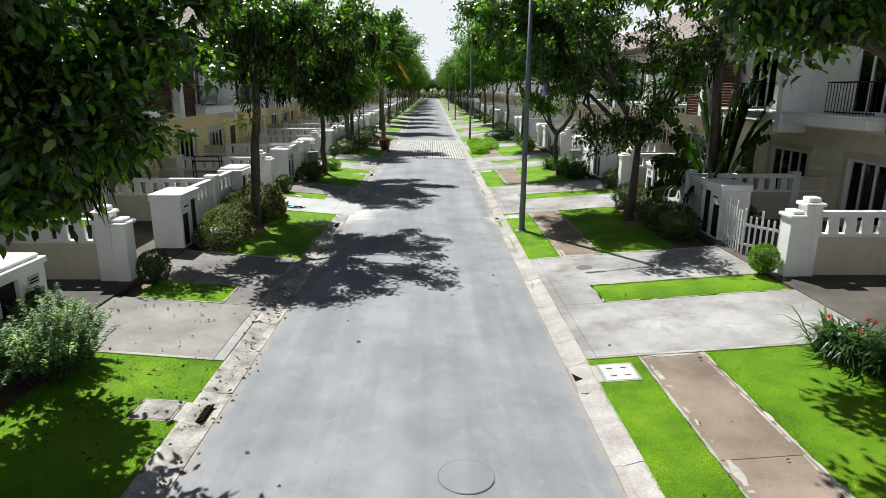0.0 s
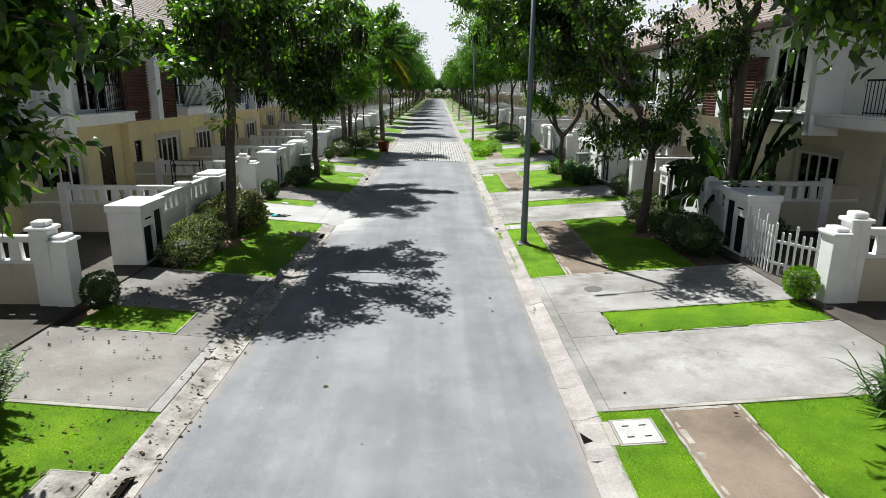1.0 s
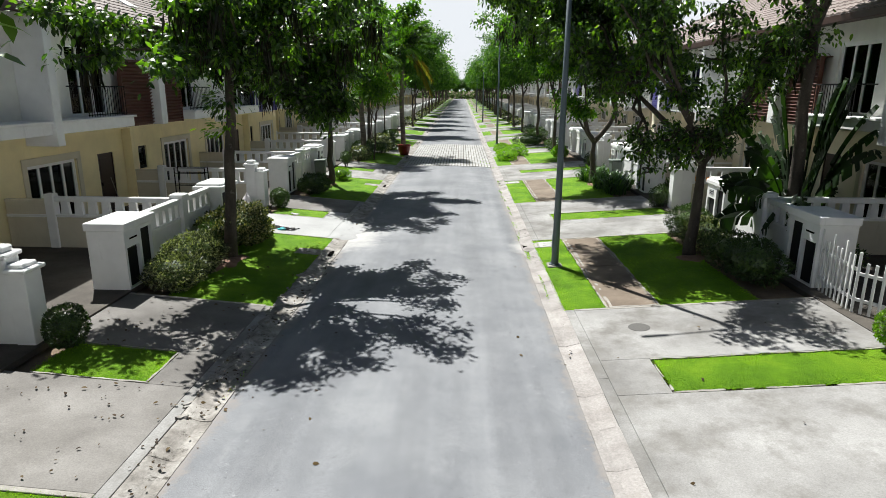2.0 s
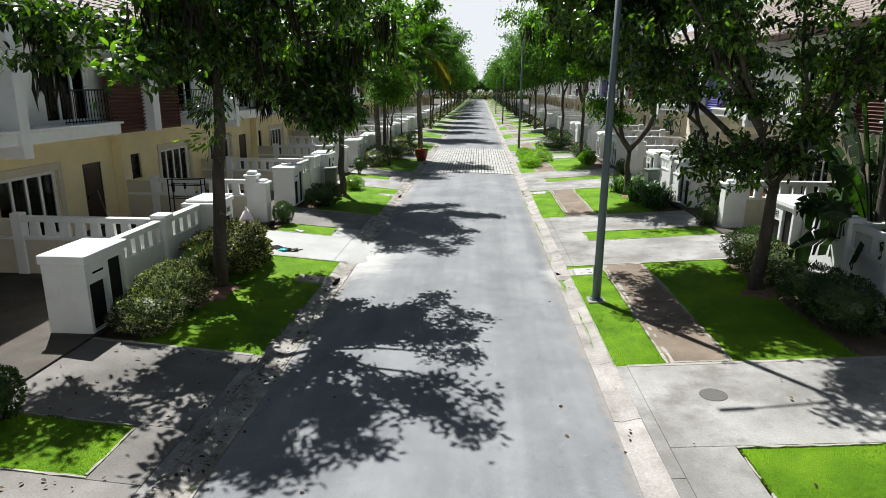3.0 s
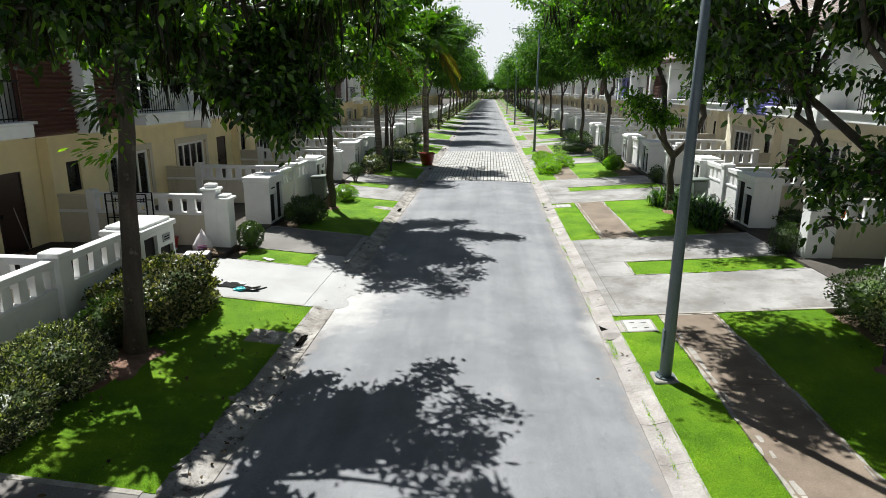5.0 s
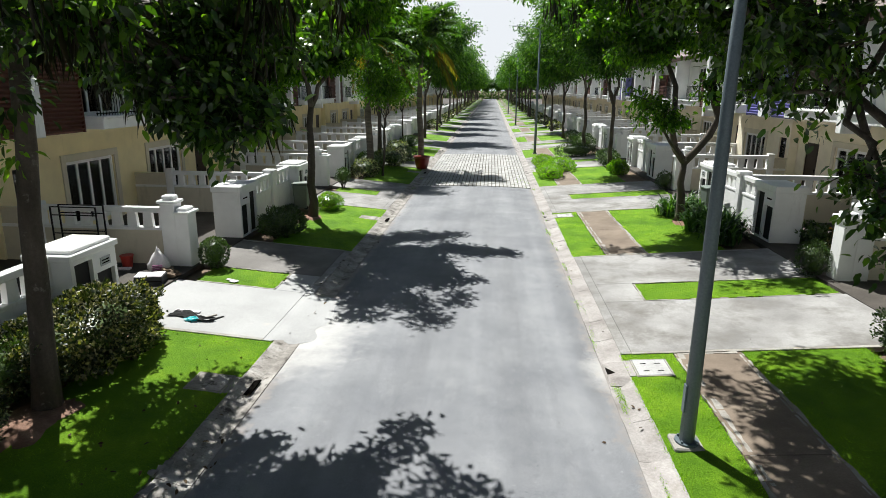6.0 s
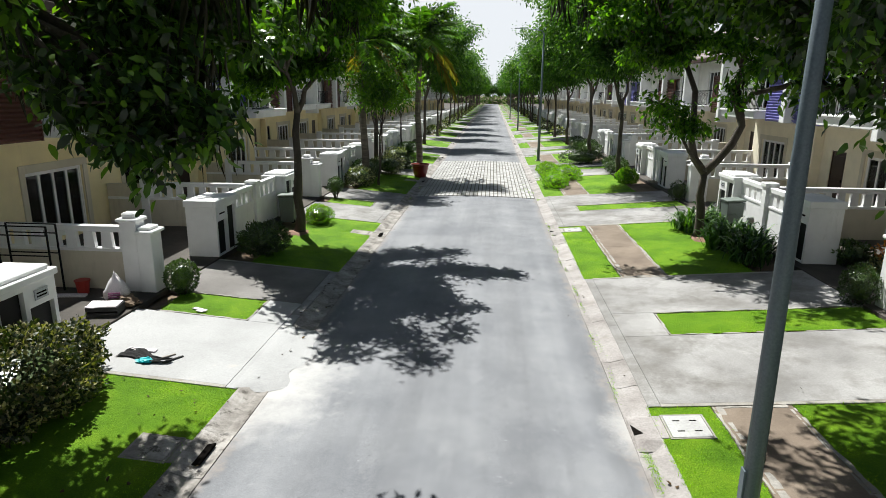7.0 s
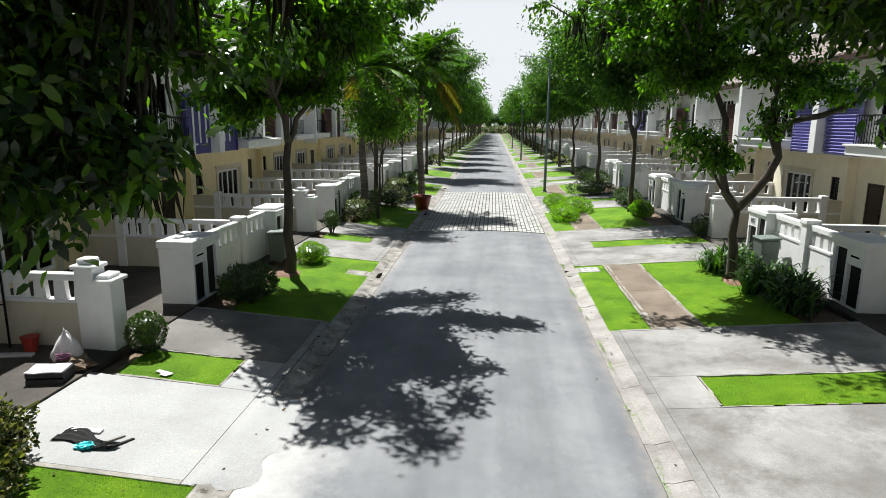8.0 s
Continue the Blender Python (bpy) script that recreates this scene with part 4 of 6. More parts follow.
        if dr:
            part("door_frame", boxed((0.03, 0.13, *yy(0.83, 0.87), 0, 2.12), (0.03, 0.13, *yy(1.79, 1.83), 0, 2.12), (0.03, 0.13, *yy(0.87, 1.79), 2.08, 2.12)), DOORWOOD, H)
        if detail and dr:
            part("panel", boxed((0.035, 0.052, *yy(0.98, 1.68), 1.15, 1.95), bevel=0.006), DOORWOOD, dr)
            part("panel", boxed((0.035, 0.052, *yy(0.98, 1.68), 0.15, 1.0), bevel=0.006), DOORWOOD, dr)
            part("door_handle", boxed((-0.01, 0.035, *yy(1.69, 1.72), 0.98, 1.1), bevel=0.006), BLACKMETAL, dr)
        glazed(H, "balcony_door", -0.93, *yy(2.48, 4.48), 3.5, 5.7, 3 if detail else 2, WHITE, detail)
        rail = part("balcony_rail", boxed((-1.62, -1.58, *yy(2.48, 4.63), 4.42, 4.46), (-1.62, -1.58, *yy(2.48, 4.63), 3.58, 3.61), (-1.6, -1.0, *yy(2.47, 2.5), 4.42, 4.46), (-1.6, -1.0, *yy(4.6, 4.63), 4.42, 4.46)), BLACKMETAL, H, "black iron balcony rail")
        if detail:
            me = mesh_of(boxed((-1.608, -1.592, -0.008, 0.008, 3.53, 4.42)), "rail_bar", BLACKMETAL)
            for i in range(16):
                part("rail_bar", me, BLACKMETAL, rail, at=pose(0, s * (2.5 + i * 0.141), 0))
        lp = part("louvre_panel", boxed((-1.32, -1.26, *yy(0.22, 2.18), 3.1, 5.3), (-1.4, -1.26, *yy(2.18, 2.22), 3.1, 5.34), (-1.4, -1.0, *yy(0.22, 2.18), 5.3, 5.34), (-1.26, -1.005, *yy(0.22, 2.18), 3.1, 3.16)), louvre, H,
                  colour_word + " louvred panel")
        if detail and slits:
            for i in range(3):
                part("slit", boxed((-1.335, -1.322, *yy(0.5 + i * 0.5, 0.62 + i * 0.5), 3.5, 5.1)), WALL_WHITE, lp, "pale vertical slit")
        elif detail:
            bm = bmesh.new()
            box(bm, -0.05, 0.05, *yy(0.23, 2.17), -0.012, 0.012, pose(0, 0, 0, 0, 35, 0))
            me = mesh_of(bm, "slat", louvre)
            for i in range(19):
                part("slat", me, louvre, lp, at=pose(-1.37, 0, 3.18 + i * 0.115))
    return H


def houses():
    fl, fr, c0 = -12.4, 13.4, 27.175
    first = {}
    for side in (-1, 1):
        for k in range(-2, 14):
            tint = (LOUVRE_NAVY, "navy blue", True) if side < 0 else (LOUVRE_LILAC, "lilac blue", False)
            look_of = tint if k in (1, 4) else (LOUVRE_BROWN, "brown", False)
            back = 2.1 if k > 1 else 0.0               # the further pairs stand back from the street
            m = pose(fl - back, c0 + PERIOD * k, YARD_L, 0, 0, 180) if side < 0 else pose(fr + back, c0 + PERIOD * k, YARD_R + 0.1)
            key = (look_of[1], k > NEAR, side)
            if key in first:
                copy_thing(first[key], m)
            else:
                # right side gets the lightened cream to make up for weak fill light
                first[key] = house(m, *look_of, k <= NEAR, -side, CREAM if side < 0 else CREAM_BRIGHTENED)


houses()


# ---- street furniture ----
def street_lamp(x, y):
    z = zg(x)
    L = thing("street_lamp", Matrix.Translation((x, y, z)), "tall tapered grey street lamp with one arm over the road", "street lamp", "street lamps")
    part("plinth", boxed((-0.2, 0.2, -0.2, 0.2, -0.1, 0.06), bevel=0.02), EDGING, L, "square pale concrete plinth")
    bm = bmesh.new()
    cyl(bm, 0.1, 0.055, 0.06, 8.6, 14)
    part("pole", bm, LAMPGREY, L, smooth=True)
    bm = bmesh.new()
    cyl(bm, 0.16, 0.16, 0.06, 0.085, 14)
    fl = part("flange", bm, LAMPGREY, L)
    for i in range(4):
        bm = bmesh.new()
        cyl(bm, 0.016, 0.016, 0.085, 0.115, 6, 0.13 * math.cos(i * math.pi / 2 + 0.78), 0.13 * math.sin(i * math.pi / 2 + 0.78))
        part("bolt", bm, LAMPGREY, fl)
    part("hatch", boxed((-0.105, -0.085, -0.05, 0.05, 0.5, 0.9), bevel=0.005), LAMPGREY, L)
    bm = bmesh.new()
    tube(bm, [Vector(p) for p in ((0, 0, 8.55), (-0.12, 0, 8.75), (-0.6, 0, 8.85), (-1.5, 0, 8.92))], (0.042, 0.034, 0.028, 0.022), 8)
    part("arm", bm, LAMPGREY, L, smooth=True)
    bm = boxed((-2.0, -1.45, -0.055, 0.055, 8.9, 8.95), bevel=0.018)
    head = part("lamp_head", bm, LAMPGREY, L)
    part("lens", boxed((-1.96, -1.6, -0.04, 0.04, 8.888, 8.902)), LAMPGLASS, head)
    return L


for y in (20.35, 58.6, 96.5, 135.0):
    street_lamp(3.08 if y < 30 else 3.6, y)


def manhole(x, y, r, mat, z):
    h = thing("manhole_cover", pose(x, y, z, 0, -math.degrees(math.atan(SLOPE_R)) if x > KERB_R else 0), "round worn manhole cover set flush in the paving", "manhole cover", "manhole covers")
    bm = bmesh.new()
    cyl(bm, r, r, -0.02, 0.006, 28)
    part("rim", bm, IRON, h)
    bm = bmesh.new()
    cyl(bm, r * 0.965, r * 0.965, -0.02, 0.009, 28)
    part("lid", bm, mat, h)


# ---- trees ----
def bend(rng, a, b, n, wob):
    """A wavering line from a to b."""
    return [a] + [a.lerp(b, i / n) + Vector((rng.uniform(-wob, wob), rng.uniform(-wob, wob), rng.uniform(-wob, wob) * 0.5)) for i in range(1, n)] + [b]


def grow(rng, base, fork, tops, r0, first=3, mains=3):
    """Trunk, main limbs that part from it, limbs and twigs: a list of (kind, points, radii), and the twig tips."""
    runs, tips, full = [], [], []
    runs.append(("trunk", bend(rng, base, fork, 6, 0.06), [r0 * (1.3 if i == 0 else 1 - 0.065 * i) for i in range(7)]))
    groups = {}
    for t, spread in tops:
        if isinstance(mains, int):
            a = math.atan2(t.y - fork.y, t.x - fork.x)
            groups.setdefault(int((a + math.pi) / (2 * math.pi) * mains * 0.999), []).append((t, spread))
        else:
            groups.setdefault(min(range(len(mains)), key=lambda q: (Vector(mains[q][-1]) - t).length), []).append((t, spread))
    for key, group in groups.items():
        if isinstance(mains, int):
            mid = sum((t for t, _ in group), Vector()) / len(group)
            knot = fork + (mid - fork) * 0.4 + Vector((rng.uniform(-0.2, 0.2), rng.uniform(-0.2, 0.2), 0))
            runs.append(("limb", bend(rng, fork, knot, 4, 0.12), [r0 * f for f in (0.66, 0.55, 0.47, 0.41, 0.36)]))
        else:                                          # limbs of a given course
            line = [fork] + [Vector(p) for p in mains[key]]
            thin = 1.0 if len(line) > 3 else 0.45
            runs.append(("limb", line, [r0 * thin * (0.8 - 0.4 * q / len(line)) for q in range(len(line))]))
            knot = line[-1]
        for top, spread in group:
            limb = bend(rng, knot, top, 5, 0.16)
            runs.append(("limb", limb, [r0 * 0.34 * (1 - 0.13 * i) for i in range(6)]))
            for i in range(first - 1, 6):
                for _ in range(3):
                    d = Vector((rng.gauss(0, 1), rng.gauss(0, 1), rng.gauss(0.12, 0.5)))
                    d.normalize()
                    end = limb[i] + d * rng.uniform(0.5, 1.15) * spread
                    b2 = bend(rng, limb[i], end, 3, 0.12)
                    runs.append(("twig", b2, [r0 * 0.17, r0 * 0.13, r0 * 0.09, r0 * 0.04]))
                    tips += [b2[1], b2[2], b2[3], end + d * 0.3 * spread]
                    full += [spread ** 1.6] * 4
    return runs, tips, full


def tree_parts(seed, fork, tops, r0, n_leaf, leaf, length, cluster, mat, pods=0, first=3, mains=3, full=True):
    rng = random.Random(seed)
    nr = np.random.default_rng(seed)
    runs, tips, share = grow(rng, Vector((0, 0, -0.15)), Vector(fork), [(Vector(t[:3]), t[3] if len(t) > 3 else 1.0) for t in tops], r0, first, mains)
    out = []
    for kind in ("trunk", "limb"):
        for r in runs:
            if r[0] == kind:
                bm = bmesh.new()
                tube(bm, r[1], r[2], 9 if kind == "trunk" else 7)
                out.append((kind, mesh_of(bm, kind, BARK, True)))
    bm = bmesh.new()
    for r in runs:
        if r[0] == "twig":
            tube(bm, r[1], r[2], 4)
    out.append(("branchwork", mesh_of(bm, "branchwork", BARK, True)))
    T = np.array([tuple(t) for t in tips])
    share = np.array(share)
    n_leaf = int(n_leaf * share.mean() ** 0.6)
    idx = nr.choice(len(T), n_leaf, p=share / share.sum())
    off = nr.normal(size=(n_leaf, 3)) * (cluster, cluster, cluster * 0.75)
    P = T[idx] + off
    way = off * 0.7 + nr.normal(size=(n_leaf, 3)) * 0.35 + np.array((0, 0, -0.25))
    ups = nr.normal(size=(n_leaf, 3)) * 0.5 + np.array((0, 0, 1.0))
    L = nr.uniform(0.7, 1.3, n_leaf) * length
    out.append(("crown", leaves_mesh("crown", P, way, ups, L, L * leaf, mat, full=full)))
    if pods:                                       # bunches of long pods
        low = T[T[:, 2] < np.percentile(T[:, 2], 80)]
        c = low[nr.integers(0, len(low), pods)].repeat(26, 0)
        n = len(c)
        P = c + nr.normal(size=(n, 3)) * (0.13, 0.13, 0.12)
        way = nr.normal(size=(n, 3)) * 0.06 + np.array((0, 0, -1.0))
        L = nr.uniform(0.35, 0.85, n)
        out.append(("pod_fringe", leaves_mesh("pod_fringe", P, way, nr.normal(size=(n, 3)), L, np.full(n, 0.026), POD, 0.1)))
    return out


def street_tree(m, parts, label, scale=1.0, name="street_tree"):
    t = thing(name, m @ Matrix.Diagonal((scale, scale, scale, 1)), label, "tree", "street trees")
    for kind, me in parts:
        o = part(kind, me, None, t)
        if kind in ("crown", "pod_fringe", "branchwork"):
            o["kind"] = "stuff"
    return t


def vase(seed, n, r, z0, z1, dx, dy=0.0):
    """Where the limbs of a vase-shaped crown end: the outer ones rise highest, further out on the road side (+x)."""
    rng = random.Random(seed)
    out = [(dx * 0.6, dy * 0.6, z1 * 1.04)]
    for i in range(n):
        a = i * 2.4 + rng.uniform(-0.35, 0.35)
        q = math.sqrt((i + 0.6) / n)
        out.append((dx * q + r * q * math.cos(a), dy * q + r * q * math.sin(a), (z0 + (z1 - z0) * (0.2 + 0.8 * q)) * rng.uniform(0.9, 1.06)))
    return out


def shaded(bx, by, spots):
    """Limb ends of a crown that throws its shade on these spots of the road: (x, y, height, spread) each, seen from the trunk's foot."""
    k = 1 / math.tan(SUN_EL)
    return [(x + h * k * math.sin(SUN_AZ) - bx, y + h * k * math.cos(SUN_AZ) - by, h - zg(bx), r) for x, y, h, r in spots]


# limbs that end low round the trunk, then the high crown
TOPS_A = [(3.1, 0.6, 3.95, 0.35), (2.6, 0.4, 4.0, 0.35), (2.2, 0.8, 3.9, 0.35), (3.3, 1.2, 4.2, 0.3), (2.8, 1.3, 4.2, 0.35), (2.3, 0.1, 4.5, 0.35), (1.6, 1.8, 4.4, 0.35), (2.5, 1.3, 4.9, 0.35), (3.2, 2.3, 5.1, 0.35), (0.8, 2.4, 4.6, 0.4), (2.0, -0.6, 5.2, 0.35), (-1.3, 1.8, 5.2, 0.35), (-0.7, -0.8, 5.5, 0.4), (0.5, -3.9, 5.0, 0.35),
          (-1.6, -2.9, 5.2, 0.35), (-2.2, -2.4, 5.8, 0.35), (0.3, 1.5, 6.5, 0.6), (-0.5, -0.4, 6.8, 0.7)]
SHADE_A = ((-5.0, 20.3, 5.0, 0.4), (-4.3, 19.5, 5.2, 0.4), (-5.3, 19.0, 5.4, 0.35), (-4.4, 21.2, 4.9, 0.35), (-4.0, 18.4, 5.5, 0.4), (-2.9, 19.9, 4.8, 0.35), (-0.9, 20.2, 5.7, 0.4), (-1.6, 18.9, 5.6, 0.65), (0.2, 19.1, 6.2, 0.25), (0.1, 18.0, 6.2, 0.35), (-2.0, 18.2, 5.3, 0.5), (0.1, 17.1, 6.4, 0.22), (-0.7, 17.9, 6.0, 0.35), (-3.0, 18.4, 4.8, 0.5), (-1.0, 18.8, 5.6, 0.5),
           (-2.3, 19.0, 4.8, 0.5), (-2.8, 15.9, 5.4, 0.35), (-1.7, 15.3, 5.8, 0.35), (-0.5, 15.7, 6.4, 0.3), (0.3, 15.5, 6.7, 0.2), (-0.6, 15.1, 6.4, 0.3), (0.1, 14.6, 6.8, 0.33), (-3.0, 15.1, 5.6, 0.55), (-2.8, 14.3, 6.0, 0.6), (-1.9, 14.8, 6.6, 0.4),
           (-1.4, 14.1, 6.8, 0.3), (-2.3, 13.7, 6.6, 0.5), (-3.2, 13.6, 6.4, 0.45), (-1.9, 14.3, 6.7, 0.4), (-5.4, 13.9, 6.0, 0.4), (-6.0, 13.5, 6.2, 0.35), (-4.2, 15.7, 5.4, 0.4), (-3.9, 14.6, 5.8, 0.35), (-4.9, 16.6, 5.2, 0.4), (-5.2, 15.2, 5.8, 0.35), (-1.6, 18.7, 7.5, 0.65), (-2.4, 14.8, 7.6, 0.5), (-3.5, 15.5, 8.0, 0.45), (-0.4, 15.2, 8.2, 0.3),
           (-4.0, 21.6, 6.9, 0.35), (-3.7, 20.9, 7.0, 0.4), (-4.1, 19.5, 7.2, 0.4), (-5.0, 20.7, 7.0, 0.25), (-4.2, 17.7, 7.2, 0.45), (-4.9, 17.5, 7.0, 0.4), (-4.6, 16.9, 7.2, 0.35))
TREE_A = tree_parts(11, (0.42, 0.1, 5.7), TOPS_A + shaded(-5.95, 20.25, SHADE_A), 0.17, 78000, 0.46, 0.17, 0.145, LEAF_TREE, 34, 5)
TOPS_B = [(-1.6, 0.0, 5.2, 0.8), (-0.8, 0.2, 5.5, 0.8), (-2.4, 0.3, 6.6, 0.8), (-0.8, -0.3, 6.3, 0.8), (1.0, 0.0, 6.3, 0.7), (0.7, 0.4, 5.4, 0.7), (-1.5, -0.5, 6.8, 0.8)]
SHADE_B = ((-4.8, 30.2, 6.0, 0.6), (-4.2, 31.0, 6.2, 0.5), (-5.2, 31.6, 5.6, 0.5), (-5.4, 29.8, 6.0, 0.5), (-1.7, 32.3, 8.0, 0.42), (-2.5, 32.2, 7.4, 0.42), (-0.9, 32.4, 8.3, 0.32), (0.5, 30.4, 8.4, 0.45), (1.0, 30.2, 8.6, 0.25), (-0.1, 30.3, 8.0, 0.4), (-2.4, 29.7, 7.4, 0.8), (-1.2, 29.5, 7.8, 0.6), (-0.65, 27.7, 7.8, 0.65), (-1.0, 27.4, 7.2, 0.5),
           (-0.2, 27.3, 7.5, 0.32), (-0.2, 26.3, 7.8, 0.22), (-0.25, 25.8, 8.0, 0.22), (-1.9, 27.4, 7.2, 0.75), (-2.2, 25.8, 7.4, 0.5), (-1.4, 25.5, 8.0, 0.35), (-1.0, 25.1, 8.2, 0.32), (-0.9, 24.5, 8.6, 0.3), (-2.5, 24.9, 7.6, 0.32), (-2.1, 24.8, 8.0, 0.22),
           (-3.3, 26.0, 7.0, 0.4), (-3.3, 27.5, 6.6, 0.6), (-4.2, 27.4, 6.8, 0.55), (-3.2, 29.5, 6.4, 0.7), (-3.2, 31.2, 6.6, 0.6), (-4.6, 29.0, 6.6, 0.6))
TREE_B = tree_parts(23, (0.1, 0.1, 3.9), TOPS_B + shaded(-5.95, 33.8, SHADE_B), 0.16, 96000, 0.46, 0.185, 0.17, LEAF_MID, 8, 4)
LYRE = (((-0.35, 0.0, 2.5), (-0.5, 0.0, 3.1), (-0.48, 0.05, 3.8), (-0.5, 0.1, 4.5), (-0.8, 0.15, 5.2)), ((0.35, 0.0, 2.45), (0.68, -0.05, 2.95), (0.9, -0.1, 3.5), (0.72, -0.05, 4.0), (0.6, 0.0, 4.6), (0.75, 0.0, 5.1)),
        ((-0.6, -0.25, 2.7), (-1.0, -0.4, 3.3)), ((0.36, 0.0, 2.46), (0.7, -0.06, 2.95), (0.9, -0.12, 3.5), (0.8, -0.1, 4.05), (1.1, -0.15, 4.45), (1.8, -0.3, 4.6), (2.5, -0.4, 4.9)))
TOPS_C = [(-1.6, -0.5, 4.1, 0.5), (-0.9, -0.7, 3.6, 0.35), (-0.3, -0.4, 3.4, 0.3), (0.5, -0.4, 4.2, 0.35), (1.6, -0.5, 5.6, 0.8), (0.4, -0.5, 6.1, 0.8), (-0.65, -0.5, 6.2, 0.8), (-1.55, -0.5, 6.6, 0.8), (-2.4, -0.4, 6.1, 0.8), (-3.1, -0.3, 6.6, 0.8), (2.8, -0.5, 5.3, 0.8), (-2.0, 0.4, 5.6, 0.8)]
SHADE_C = ((4.1, 30.4, 8.0, 0.35), (5.2, 30.2, 8.0, 0.35), (5.9, 30.5, 7.8, 0.35), (6.4, 29.9, 8.0, 0.35), (7.2, 30.4, 7.6, 0.35), (8.1, 31.0, 7.8, 0.4), (7.0, 31.2, 7.4, 0.35), (8.4, 30.4, 8.2, 0.3), (6.3, 26.7, 8.6, 0.22), (7.0, 26.6, 8.6, 0.25), (8.0, 26.9, 8.4, 0.25), (8.8, 27.3, 8.2, 0.3))
TREE_C = tree_parts(37, (0.0, 0.0, 2.05), TOPS_C + shaded(6.85, 34.0, SHADE_C) + vase(3, 8, 2.5, 7.0, 9.2, -1.4, 0.5), 0.16, 46000, 0.46, 0.17, 0.15, LEAF_MID, 8, 4, LYRE)
TOPS_E = [(-1.3, 0.2, 2.4, 0.3), (-0.7, -0.2, 2.7, 0.35), (-0.3, -0.3, 3.3, 0.35), (0.3, -0.3, 3.0, 0.35), (0.7, -0.2, 3.7, 0.4), (-1.4, 0.3, 2.8, 0.4), (-0.9, -0.1, 3.2, 0.35), (-1.0, -0.3, 4.7, 0.5), (-2.0, 3.0, 4.5, 0.45), (0.7, -0.2, 3.9, 0.5), (-2.4, 0.6, 4.9, 0.75), (-3.1, 0.7, 5.5, 0.75), (-1.5, -0.2, 5.9, 0.75), (0.2, 0.1, 6.4, 0.75), (-3.1, 2.9, 5.7, 0.75), (-2.8, 3.0, 6.0, 0.75), (1.5, 0.5, 5.2, 0.7), (2.4, 0.3, 5.8, 0.5), (1.8, -0.6, 6.3, 0.5), (1.0, -0.8, 5.6, 0.6),
          (-5.0, 4.1, 7.2), (-4.9, 3.1, 7.2), (-4.0, 2.4, 7.3), (-3.7, 5.1, 7.2), (-2.9, 4.8, 7.0), (-3.4, 3.0, 7.3), (-2.8, 2.6, 7.4), (-3.4, -1.3, 7.2, 0.7), (-2.6, -0.6, 7.0, 0.7), (-2.2, -1.8, 6.9, 0.6)]
SHADE_E = ((5.4, 22.6, 7.6, 0.5), (6.2, 22.4, 7.5, 0.5), (5.2, 21.6, 7.6, 0.45), (5.9, 21.5, 7.4, 0.5), (5.0, 20.8, 7.6, 0.45), (5.6, 20.6, 7.4, 0.5), (6.5, 21.2, 7.3, 0.5), (6.9, 22.2, 7.4, 0.45), (5.4, 19.4, 7.5, 0.45), (5.9, 19.2, 7.3, 0.45), (6.4, 20.2, 7.2, 0.5),
           (4.3, 22.2, 7.8, 0.4), (4.3, 21.4, 7.7, 0.35), (4.5, 20.5, 7.7, 0.4), (4.0, 19.9, 7.8, 0.3), (4.6, 18.6, 7.6, 0.3))
TREE_E = tree_parts(43, (0.1, 0.1, 2.6), TOPS_E + shaded(6.85, 20.6, SHADE_E) + vase(6, 5, 2.0, 7.2, 8.6, -2.4, 2.6), 0.17, 68000, 0.46, 0.155, 0.145, LEAF_TREE, 10, 4, 4)
TOPS_R = [(-2.7, 0.6, 5.6, 0.5), (-3.2, 0.5, 5.4, 0.4), (-0.9, 2.7, 6.1, 0.5)]
TREE_R = tree_parts(53, (-0.2, 0.2, 3.4), TOPS_R + vase(12, 8, 1.9, 6.4, 7.8, -3.5, 2.7), 0.16, 26000, 0.46, 0.19, 0.2, LEAF_TREE, 2, 4)
TOPS_L = [(4.0, -0.4, 5.5, 0.5), (3.7, -0.8, 5.0, 0.4), (3.9, -0.2, 6.0, 0.5), (3.4, -0.9, 5.9, 0.5), (3.05, -0.9, 4.3, 0.5), (3.15, -0.6, 3.9, 0.4), (2.65, -1.3, 4, 0.5), (2.45, -0.7, 3.6, 0.45), (2.05, -1.2, 3.4, 0.5), (1.85, -0.6, 2.9, 0.4), (1.45, -1, 2.9, 0.45), (2.25, -1, 4.8, 0.6), (1.65, -0.8, 5.2, 0.6), (2.85, -1.4, 5.2, 0.6), (2.45, -1.6, 5.6, 0.6),
          (3.15, -0.2, 5, 0.45), (1.35, -1.4, 4.2, 0.6), (1.85, -1.3, 4.4, 0.6), (0.9, 0.9, 4.3, 0.55), (1.3, 0.9, 3.3, 0.5), (1.1, 0.9, 2.8, 0.45), (-0.3, -0.3, 7), (0.7, -0.2, 7.2), (0.9, 0.4, 6.6), (0.2, 0.5, 7.6), (-0.8, 0.4, 6.4)]
TREE_L = tree_parts(47, (0.1, 0.2, 2.4), TOPS_L, 0.16, 44000, 0.46, 0.19, 0.19, LEAF_TREE, 6, 4)
TREE_H = tree_parts(81, (0.1, 0.0, 6.0), vase(9, 8, 2.6, 7.4, 9.8, 0.4), 0.2, 30000, 0.56, 0.18, 0.34, LEAF_TREE, 0)
TREE_D = tree_parts(51, (0.1, 0.0, 2.6), vase(4, 6, 1.2, 4.4, 6.2, 0.3), 0.07, 3400, 0.5, 0.2, 0.3, LEAF_YOUNG, full=False)
